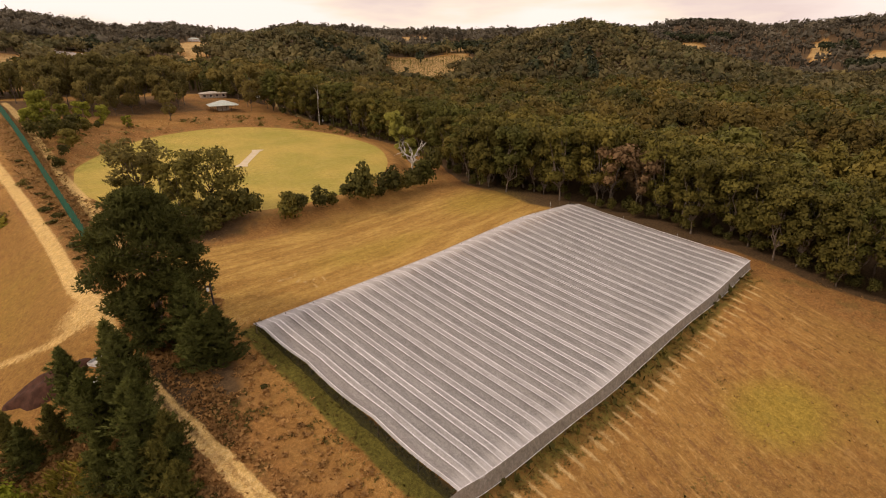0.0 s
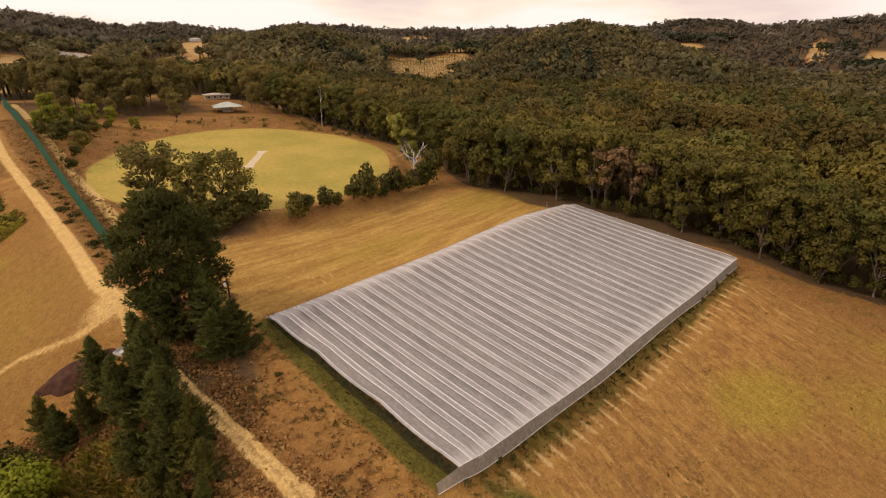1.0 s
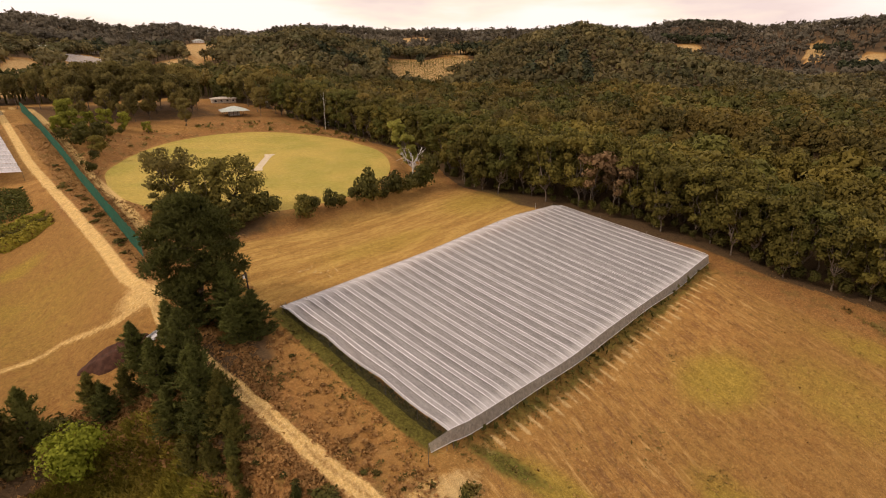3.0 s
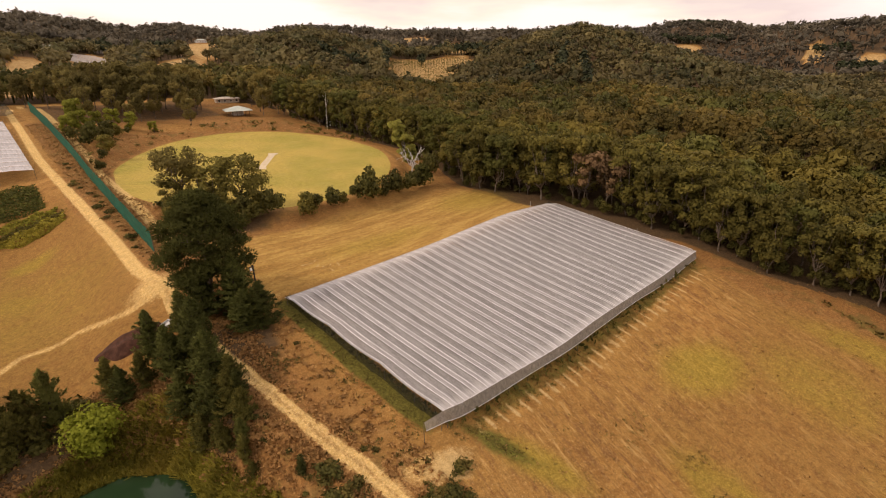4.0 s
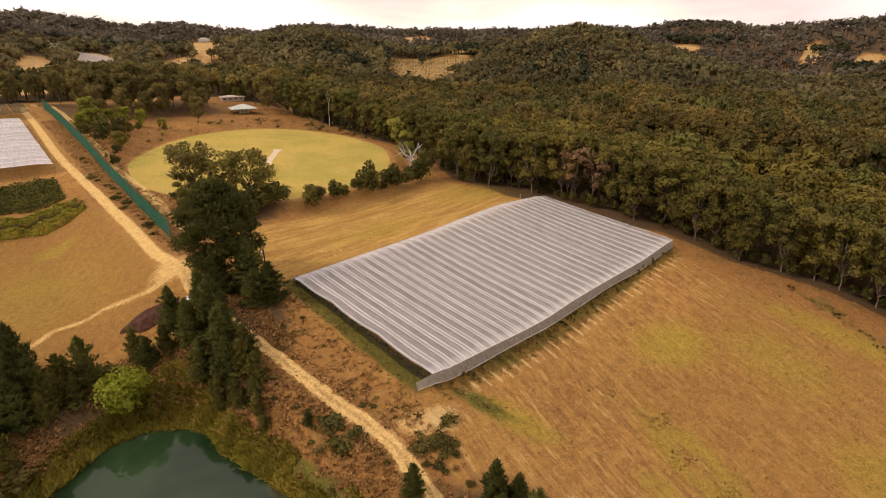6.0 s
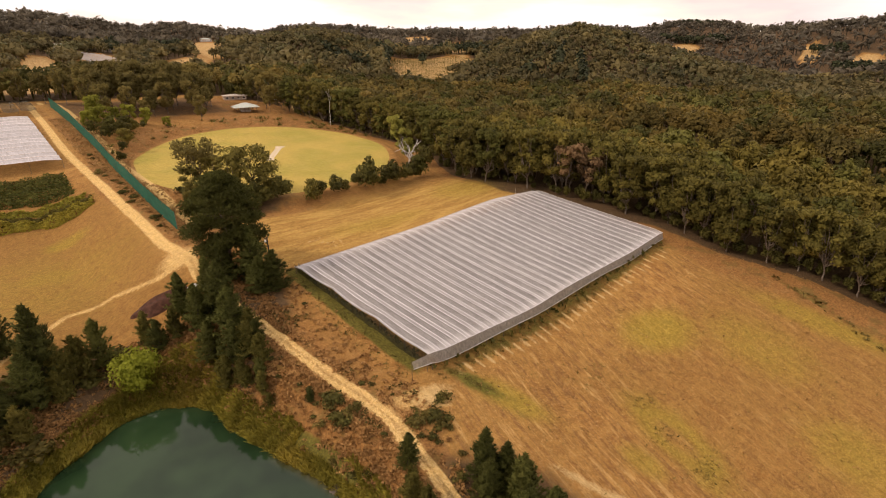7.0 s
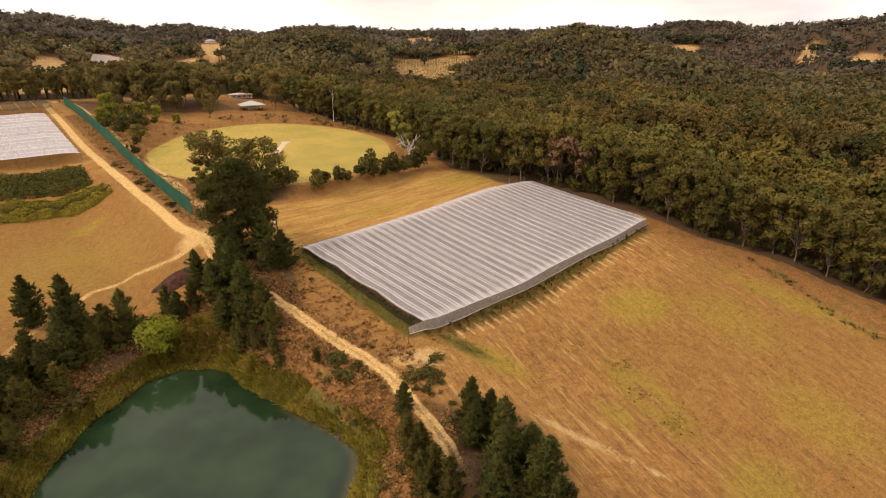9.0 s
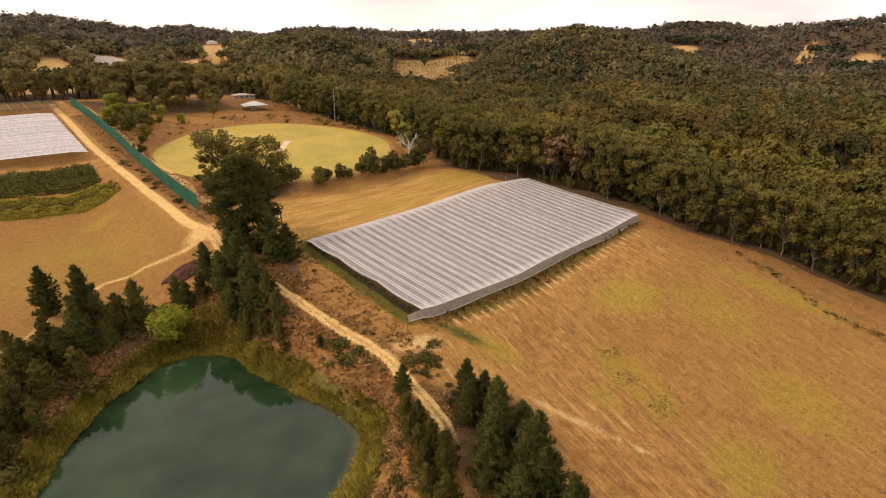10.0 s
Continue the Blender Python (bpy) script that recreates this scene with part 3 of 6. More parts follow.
zone("litter_shade", np.maximum.reduce([woods * 1.0, 1.0 * ((creek_e > 4) & (Y < 220)), pines * 1.05, 0.75 * blob(X, Y, 4, 82, 14, 6), 0.6 * band(Y, 238, 300, 6) * band(X, -14, 66, 5), 0.85 * band(X - wood_edge(Y), -1.0 - 6 * band(Y, 12, 60, 8), 4, 2) * (1 - smooth(75, 88, Y)) * smooth(-30, -10, Y)]) * (1 - (clearing(X, Y) > 0.3)))
green = np.maximum.reduce([1.15 * ring(X, Y, 26.5, -32.5, 4.6, 9.0, -14), 0.7 * blob(X, Y, 16, -32, 3.0, 4.0), 0.85 * blob(X, Y, 50, -17, 9, 6, -20), 0.6 * blob(X, Y, 22, -40, 3, 3), 0.9 * blob(X, Y, 7.6, -12, 3.0, 7, 20),
                           0.6 * blob(X, Y, 70, 62, 14, 9), 0.55 * blob(X, Y, 30, 54, 18, 5), 0.8 * blob(X, Y, 23, -54, 9, 6), 0.7 * blob(X, Y, 80, -40, 16, 4, 100), 0.62 * blob(X, Y, 48, -55, 8, 10),
                           0.6 * blob(X, Y, -42, 90, 9, 7), 0.45 * blob(X, Y, -45, 85, 24, 26), 0.55 * blob(X, Y, 62, -33, 9, 12), 0.7 * blob(X, Y, -35, 110, 6, 4)])
zone("green", green)
zone("worn", np.maximum.reduce([0.62 * (1 - smooth(-24, -19, X)) * band(Y, 45, 140, 8), 0.52 * band(X, 22, 100, 12) * band(Y, -90, -14, 10)]))
lush = np.maximum.reduce([0.86 * band(X + 0.07 * Y, -2.2, 2.0, 0.6) * band(Y, 1, 42, 2), 0.80 * blob(X, Y, 5.0, -6.2, 1.9, 6.0, 20), 0.50 * band(X, 4, 84, 3) * band(Y, -2.6, 2, 0.8),
                          0.66 * band(X, 2, 84, 2) * band(Y, 1, 39, 1), 0.9 * band(pond_d, 0.5, 3.5, 0.8),
                          0.42 * (1 - smooth(0.3, 2.4, near_line(X, Y, OLD_FENCE)))])
zone("lush", lush)
zone("furrow", 1 - smooth(-9, -1, Y))
zone("straw", band(Y, 43, 74, 3) * band(X, -7, 86, 4))
zone("mown", 1 - smooth(-1.2, 0.6, oval_d + 0.6 * wobble(X, Y, 7.0)))
turns = np.hypot(X - 8.0, Y - 47.0)
swirl = 0.62 * np.maximum.reduce([band(turns, r, r + 0.5, 0.25) for r in (3.2, 4.7, 6.0)]) * band(np.arctan2(Y - 47.0, X - 8.0), -0.3, 2.0, 0.3)
rung = np.abs((X / 2.47) % 1 - 0.5) * 2
zone("pale", np.maximum.reduce([0.68 * smooth(0.40, 0.8, rung) * band(X + 0.8 * wobble(X, Y, 2.0), 4, 82, 2) * band(Y + 0.9 * wobble(X, X, 1.7), -4.9, -1.4, 0.8), clearing(X, Y) * 0.52, 0.6 * blob(X, Y, -3, -5, 5, 3), 0.8 * blob(X, Y, 8, -39.5, 1.3, 9, 22) * (0.6 + 0.4 * wobble(X, Y, 0.7)), 0.6 * blob(X, Y, 4, -31, 1.2, 9, 20), swirl]))
ground = tagged(new("ground", ground_mesh), "dry tan paddocks with sandy tracks and red earth", "ground", kind="structure")

# ---------------------------------------------------------------- the dam
wx, wy = np.meshgrid(np.arange(-72, -15, 0.8), np.arange(-34, 36, 0.8), indexing="ij")
cell = pond_distance(wx, wy) < 2.5
n = wx.shape[1]
i, j = np.nonzero(cell[:-1, :-1] & cell[1:, :-1] & cell[1:, 1:] & cell[:-1, 1:])
quads = np.stack([i * n + j, (i + 1) * n + j, (i + 1) * n + j + 1, i * n + j + 1], -1)
water_mesh = quick_mesh("water", np.stack([wx.ravel(), wy.ravel(), np.full(wx.size, WATER)], -1), quads, M_WATER, smooth_shade=True)
at = water_mesh.attributes.new("shallow", "FLOAT", "POINT")
pd = pond_distance(wx, wy).ravel()
at.data.foreach_set("value", (smooth(-4.5, 0.5, pd) * smooth(-40, -26, wx.ravel()) * (1 - smooth(2, 12, wy.ravel()))).astype(np.float32))
water = tagged(new("water", water_mesh), "still murky green dam water mirroring the sky", "water", kind="structure")

# ---------------------------------------------------------------- the big net over the vine rows
ROWS = 34
NET_CORNERS = ((0.0, 0.0), (84.0, 0.0), (78.4, 40.4), (-2.9, 40.2))


def net_plan(u, v):
    """Place over the plan at u along the rows' count and v along a row."""
    (ax, ay), (bx, by), (cx, cy), (dx, dy) = NET_CORNERS
    x = (ax + (bx - ax) * u) * (1 - v) + (dx + (cx - dx) * u) * v
    y = (ay + (by - ay) * u) * (1 - v) + (dy + (cy - dy) * u) * v
    return x, y


def net_top(u, v):
    """Height of the wires that carry the net."""
    front = profile(u * 84, [(0, 3.1), (4, 2.5), (14, 2.1), (28, 1.6), (40, 2.4), (54, 2.8), (66, 3.0), (84, 4.2)])
    back = profile(u * 84, [(0, 7.5), (18, 7.9), (36, 8.4), (54, 9.5), (66, 10.0), (76, 9.6), (84, 9.2)])
    return front + (back - front) * v - 0.55 * np.abs(np.sin(v * 3 * np.pi)) * (1 - smooth(0.0, 0.05, u)) - 0.8 * np.sin(np.pi * v) * smooth(0.0, 0.1, u) * 0.3


def strip(name, u0, u1, sag, material, lift=0.0, across=5, along=34, seed=0):
    """A band of net between two lines, hanging a little between them."""
    uu, vv = np.meshgrid(np.linspace(u0, u1, across), np.linspace(0, 1, along), indexing="ij")
    x, y = net_plan(uu, vv)
    s = (uu - u0) / (u1 - u0)
    z = net_top(uu, vv) - sag * (1 - (2 * s - 1) ** 2) * (0.9 + 0.12 * np.sin(5 * vv + seed)) * (1 - 0.75 * smooth(0.86, 1.0, vv)) + lift
    # past the last wires the net is pulled down at both ends
    z = z - 0.9 * smooth(0.93, 1.0, vv) - 0.25 * (1 - smooth(0.0, 0.05, vv))
    k = along
    i, j = np.meshgrid(np.arange(across - 1), np.arange(along - 1), indexing="ij")
    q = np.stack([i * k + j, (i + 1) * k + j, (i + 1) * k + j + 1, i * k + j + 1], -1).reshape(-1, 4)
    ends = np.maximum(smooth(0.86, 1.0, vv), 0.8 * (1 - smooth(0.0, 0.09, vv)))
    return quick_mesh(name, np.stack([x.ravel(), y.ravel(), z.ravel()], -1), q, material, ends.ravel(), True)


canopy = thing("net_canopy", 0, 0, 0, "white bird netting in long ridges over vine rows on low posts", "netting")
rng = np.random.default_rng(3)
for k in range(ROWS):
    u0, u1 = k / ROWS, (k + 1) / ROWS
    w = 1 / ROWS
    drop = 0.30 + 0.14 * rng.random()
    s = 0.19 - 0.075 * float(smooth(0.25, 0.75, u0)) + 0.012 * rng.normal()      # the doubled bands close up along the slope
    thin = 0.85 + 0.3 * rng.random()
    part("net_panel", strip("net_panel", u0 + s * w, u1 - s * w, drop, M_NET, seed=k), canopy)
    part("net_band", strip("net_band", max(u0 - s * w, 0), u0 + s * w, -0.10, M_NET_BAND, 0.0, 4, 34, k), canopy, "doubled band of net over the wire, coloured paler like a lit ridge")
    part("net_seam", strip("net_seam", max(u0 + (s - 0.055 * thin) * w, 0.0), u0 + (s + 0.035) * w, -0.02, M_SEAM, 0.035, 3, 34, k), canopy, "bright net seam")
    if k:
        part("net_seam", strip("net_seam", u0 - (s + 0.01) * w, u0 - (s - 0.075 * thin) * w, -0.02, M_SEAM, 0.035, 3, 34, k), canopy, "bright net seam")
        # no cord runs here: a dark strip paints the fold's shade
        part("net_cord", strip("net_cord", u0 - (s + 0.085) * w, u0 - (s + 0.012) * w, 0.0, M_FOLD_SHADE, 0.012, 2, 34, k), canopy, "dark strip beside the seam, the fold's shade as colour")
part("net_seam", strip("net_seam", 1 - 0.09 / ROWS, 1 + 0.02 / ROWS, -0.05, M_SEAM, 0.06, 3, 34, 1), canopy, "bright doubled net seam")


# hems pulled over the end wires
for v0, v1, cloth in ((0.994, 1.002, M_NET_BAND), (-0.002, 0.0012, M_SEAM)):
    ua, va = np.meshgrid(np.linspace(-0.001, 1.001, 137), np.linspace(v0, v1, 4), indexing="ij")
    x, y = net_plan(ua, va)
    z = net_top(ua, va) - 0.9 * smooth(0.93, 1.0, va) - 0.25 * (1 - smooth(0.0, 0.05, va)) + 0.06
    i, j = np.meshgrid(np.arange(136), np.arange(3), indexing="ij")
    q = np.stack([i * 4 + j, (i + 1) * 4 + j, (i + 1) * 4 + j + 1, i * 4 + j + 1], -1).reshape(-1, 4)
    part("net_hem", quick_mesh("net_hem", np.stack([x.ravel(), y.ravel(), z.ravel()], -1), q, cloth, smooth_shade=True), canopy, "pale hem of net along the row ends")


def hanging(name, us, vs, depth, material, parent, label, out=(0.0, 0.0), first_extra=0.0, below=0.22, hem=False):
    """A curtain that hangs from the net's edge."""
    us, vs = np.asarray(us, float), np.asarray(vs, float)
    x, y = net_plan(us, vs)
    x[0] -= first_extra
    top = net_top(us, vs) - below
    foot = np.maximum(top - depth, ground_height(x + out[0], y + out[1]) + 0.35)
    rows = []
    for f in np.linspace(0, 1, 4):
        rows.append(np.stack([x + out[0] * f + 0.06 * np.sin(us * 160 + vs * 90) * f, y + out[1] * f, top + (foot - top) * f], -1))
    n = len(us)
    if hem:
        v3, q3 = tube(rows[-1] + np.array([0, -0.03, 0]), np.full(n, 0.055), 5)
        part("curtain_hem", quick_mesh("curtain_hem", v3, q3, M_SEAM, smooth_shade=True), parent, "pale hem along the curtain's foot")
    i, j = np.meshgrid(np.arange(3), np.arange(n - 1), indexing="ij")
    q = np.stack([i * n + j, i * n + j + 1, (i + 1) * n + j + 1, (i + 1) * n + j], -1).reshape(-1, 4)
    return part(name, quick_mesh(name, np.concatenate(rows), q, material, smooth_shade=True), parent, label)


uu = np.linspace(0, 1, 140)
wavy = 1.9 + 0.2 * np.sin(uu * 17) - 0.7 * (1 - smooth(0.0, 0.01, uu))
hanging("front_curtain", uu, 0 * uu, wavy, M_CURTAIN, canopy, "pale net curtain along the row ends", (0, -0.4), 3.4, 0.25, True)
vv = np.linspace(0, 1, 60)
# dark sheets on both open sides stand in for the shade below the net
hanging("side_curtain", 0 * vv, vv, 2.6 + 0 * vv, M_DARKNET_AND_SHADE, canopy, "dark mesh sheet on the open side, put in for the shade under the net", (0.25, 0))
hanging("side_curtain", 0 * vv + 1, vv, 2.6 + 0 * vv, M_DARKNET_AND_SHADE, canopy, "dark mesh sheet on the open side, put in for the shade under the net", (-0.25, 0))
hanging("back_curtain", uu, 0 * uu + 1, 1.6 + 0 * uu, M_CURTAIN, canopy, "pale net curtain along the row ends", (0, 1.2), 0.0, 1.1)


def post(u, v, above=0.2, radius=0.06, name="post"):
    x, y = net_plan(u, v)
    z0, z1 = float(ground_height(x, y)), float(net_top(u, v)) + above
    v3, q = tube([(x, y, z0 - 0.1), (x, y, z1)], [radius, radius * 0.9], 6)
    cap = np.array([[len(v3) - 6 + k for k in range(4)], [len(v3) - 6 + k for k in (3, 4, 5, 0)]])
    part(name, quick_mesh(name, v3, np.concatenate([q, cap]), M_POST), canopy)


for k in range(0, ROWS + 1, 2):
    post(k / ROWS, 0.004, -0.2)
    post(k / ROWS, 0.985, -0.5)
for v in (0.0, 0.17, 0.34, 0.51, 0.68, 0.84, 1.0):
    post(0.012, v, -0.3, 0.07)
    post(0.999, v, 0.35 if v in (0.34, 0.68) else -0.2, 0.08)
for u, v in ((0.94, 0.985), (0.995, 0.02)):
    post(u, v, 0.6, 0.05)
# the curtain's end post beyond the corner
zz = float(ground_height(-3.4, 0.0))
v3, q = tube([(-3.45, 0.0, zz - 0.1), (-3.45, 0.0, 2.9)], [0.05, 0.045], 6)
part("post", quick_mesh("post", v3, q, M_POST), canopy)

# vines below the net, row by row
rng = np.random.default_rng(11)


for u, v in ((0.9, 0.995), (0.99, 0.65), (0.99, 0.35)):
    x, y = net_plan(u, v)
    top = float(net_top(np.array(u), np.array(v)))
    v3, q = tube([(x, y, top - 0.8), (x, y, top + 1.1)], [0.05, 0.045], 6)
    part("post", quick_mesh("post", v3, q, M_STEEL), canopy, "pale steel post end poking through the net")


def vine_row(u):
    n = 170
    v = rng.random(n)
    x, y = net_plan(u, np.clip(v * 1.05 - 0.03, -0.03, 1))
    z = ground_height(x, y) + 0.3 + 1.1 * rng.random(n)
    c = np.stack([x + rng.normal(0, 0.22, n), y, z], -1)
    e1, e2 = rng.normal(0, 0.24, (n, 3)), rng.normal(0, 0.24, (n, 3))
    verts = np.stack([c + e1, c + e2, c - e1, c - e2], 1).reshape(-1, 3)
    return quick_mesh("vine_row", verts, np.arange(4 * n).reshape(-1, 4), M_SHRUB, np.full(4 * n, 0.2))


for k in range(ROWS):
    tagged(new("vine_row", vine_row((k + 0.5) / ROWS)), "low green vine row growing under the netting", "vine row", "vine rows", "stuff")

# ---------------------------------------------------------------- the second net, up the slope beside the track
second = thing("net_canopy", 0, 0, 0, "second white ridged net beside the sandy track", "netting")
S_ROWS = 14


def second_plan(u, v):
    """u up the slope, v from the track towards the west."""
    x0, y0 = -25.6 - 0.1 * u, 159.6 + 72.0 * u
    return x0 - 75 * v, y0 + 15 * v


def second_top(u, v):
    x, y = second_plan(u, v)
    return 14.7 + 7.4 * u - 2.4 * v + 0 * x


for k in range(S_ROWS):
    for name, lo, hi, sag, mat, lift in (("net_panel", 0.06, 0.94, 0.55, M_NET_WHITE, 0.0), ("net_seam", -0.07, 0.08, -0.05, M_SEAM, 0.06)):
        across, along = (5, 16) if name == "net_panel" else (3, 16)
        ua, va = np.meshgrid(np.linspace((k + lo) / S_ROWS, (k + hi) / S_ROWS, across), np.linspace(0, 1, along), indexing="ij")
        x, y = second_plan(ua, va)
        s = np.linspace(0, 1, across)[:, None] + 0 * va
        z = second_top(ua, va) - sag * (1 - (2 * s - 1) ** 2) + lift - 0.5 * (1 - smooth(0, 0.03, va))
        i, j = np.meshgrid(np.arange(across - 1), np.arange(along - 1), indexing="ij")
        q = np.stack([i * along + j, (i + 1) * along + j, (i + 1) * along + j + 1, i * along + j + 1], -1).reshape(-1, 4)
        part(name, quick_mesh(name, np.stack([x.ravel(), y.ravel(), z.ravel()], -1), q, mat, smooth_shade=True), second)
for u in np.linspace(0, 1, 9):
    for v in (0.0, 0.12, 0.24, 0.36):
        if v > 0 and 0 < u < 1:
            continue
        x, y = second_plan(u, v)
        v3, q = tube([(x, y, float(ground_height(x, y)) - 0.1), (x, y, float(second_top(u, v)))], [0.07, 0.06], 6)
        part("post", quick_mesh("post", v3, q, M_POST), second)

# ---------------------------------------------------------------- trees
def sprays(rng, centres, size, out=None, three=False, stretch=1.0):
    """Leaf sprays: small kites (or triangles) round the given centres, facing roughly outward."""
    n = len(centres)
    a = rng.normal(0, 1, (n, 3))
    face = rng.normal(0, 1, (n, 3)) if out is None else out / (np.linalg.norm(out, axis=1, keepdims=True) + 1e-9) + 0.40 * rng.normal(0, 1, (n, 3))
    face /= np.linalg.norm(face, axis=1, keepdims=True) + 1e-9
    a -= (a * face).sum(1, keepdims=True) * face
    a /= np.linalg.norm(a, axis=1, keepdims=True) + 1e-9
    b = np.cross(face, a)
    s = (size * (0.65 + 0.7 * rng.random(n)))[:, None] if np.ndim(size) else size * (0.65 + 0.7 * rng.random((n, 1)))
    if three:
        v = np.stack([centres + s * a * stretch, centres - 0.6 * s * a + 0.75 * s * b, centres - 0.6 * s * a - 0.75 * s * b], 1)
        return v.reshape(-1, 3), np.arange(3 * n).reshape(-1, 3)
    v = np.stack([centres + s * a * stretch, centres + 0.62 * s * b, centres - s * a * stretch * 0.8, centres - 0.62 * s * b], 1)
    return v.reshape(-1, 3), np.arange(4 * n).reshape(-1, 4)


def needles(rng, centres, out, length, width, count):
    """Fans of fine needle bunches round the given centres, pointing outward and up."""
    n = len(centres) * count
    c = np.repeat(centres, count, 0)
    d = np.repeat(out / (np.linalg.norm(out, axis=1, keepdims=True) + 1e-9), count, 0) + 0.62 * rng.normal(0, 1, (n, 3))
    d /= np.linalg.norm(d, axis=1, keepdims=True)
    b = np.cross(d, rng.normal(0, 1, (n, 3)))
    b /= np.linalg.norm(b, axis=1, keepdims=True) + 1e-9
    l = length * (0.6 + 0.8 * rng.random((n, 1)))
    foot = c - 0.25 * l * d
    face = np.cross(2 * b, d)
    b = np.where((face * np.repeat(out, count, 0)).sum(1, keepdims=True) < 0, -b, b)
    v = np.stack([foot - width * b, foot + width * b, c + 0.75 * l * d], 1)
    return v.reshape(-1, 3), np.arange(3 * n).reshape(-1, 3)


def clump_points(rng, centre, radius, count):
    """Places near the skin of a lump, more of them on top."""
    d = rng.normal(0, 1, (count, 3))
    d[:, 2] += 0.35
    d /= np.linalg.norm(d, axis=1, keepdims=True)
    r = radius * (0.62 + 0.56 * rng.random((count, 1)))
    return centre + d * r * np.array([1, 1, 0.78]), d


def limb(rng, start, end, r0, r1, steps=5, bend=0.12):
    t = np.linspace(0, 1, steps)[:, None]
    p = np.asarray(start) * (1 - t) + np.asarray(end) * t
    l = np.linalg.norm(np.subtract(end, start))
    p[1:-1] += rng.normal(0, bend * l / 3, (steps - 2, 3))
    return tube(p, np.linspace(r0, r1, steps), 5)


def lump_shape():
    """A rough ball of twenty faces."""
    bm = bmesh.new()
    bmesh.ops.create_icosphere(bm, subdivisions=1, radius=1.0)
    v, f = np.array([p.co[:] for p in bm.verts]), np.array([[p.index for p in q.verts] for q in bm.faces])
    bm.free()
    return v, f


LUMP = lump_shape()


def gum_meshes(seed, height, spread, lumps, leaves, bare=0.38, leaf=0.42, material=None, bark=None, three=False, solid=True):
    """A gum tree: a forked trunk with limbs, and a crown of leafy lumps with gaps between."""
    rng = np.random.default_rng(seed)
    lean = rng.normal(0, 0.05, 2) * height
    fork = np.array([lean[0] * 0.4, lean[1] * 0.4, height * bare])
    wood = [limb(rng, (0, 0, -0.3), fork, 0.011 * height + 0.05, 0.007 * height + 0.03, 6, 0.06)]
    pts, outs, cores, rounds = [], [], [], []
    for k in range(lumps):
        f = (k + 0.5) / lumps
        up = bare + (1 - bare) * (0.12 + 0.80 * rng.random())
        ang = 2.4 * k + rng.normal(0, 0.4)
        girth = spread * math.sqrt(max(0.05, 1 - ((up - 0.62) / 0.50) ** 2)) * (0.35 + 0.65 * math.sqrt(rng.random()))
        c = np.array([lean[0] * up + math.cos(ang) * girth, lean[1] * up + math.sin(ang) * girth, height * up])
        if k == 0:
            c = np.array([lean[0], lean[1], height * 0.90])
        r = spread * (0.29 + 0.18 * rng.random())
        p, d = clump_points(rng, c, r, leaves)
        pts.append(p)
        outs.append(d)
        rounds.append(unit(d * 0.8 + unit(p - np.array([lean[0] * 0.6, lean[1] * 0.6, height * (bare + 0.2)])) * 0.55 + np.array([0, 0, 0.15])) + 0.22 * rng.normal(0, 1, d.shape))
        cores.append((c + LUMP[0] * r * 0.52 * (1 + 0.2 * rng.normal(0, 1, (len(LUMP[0]), 1))) * np.array([1, 1, 0.78]), LUMP[1]))
        if k % 2 == 0 or lumps < 9:
            wood.append(limb(rng, fork * (0.75 + 0.25 * rng.random()), c, 0.008 * height + 0.02, 0.03, 5))
    v, f = sprays(rng, np.concatenate(pts), leaf, np.concatenate(outs), three)
    wv, wf = joined(wood)
    faces, nv = [f], np.repeat(np.concatenate(rounds), f.shape[1], 0)
    if solid:
        cv, cf = joined(cores)
        faces.append(cf + len(v))
        v, nv = np.concatenate([v, cv]), np.concatenate([nv, np.tile(LUMP[0], (lumps, 1))])
    return quick_mesh("trunk", wv, wf, bark or M_BARK, smooth_shade=True), quick_mesh("crown", v, faces, material or M_GUM, np.zeros(len(v)), True, nv)


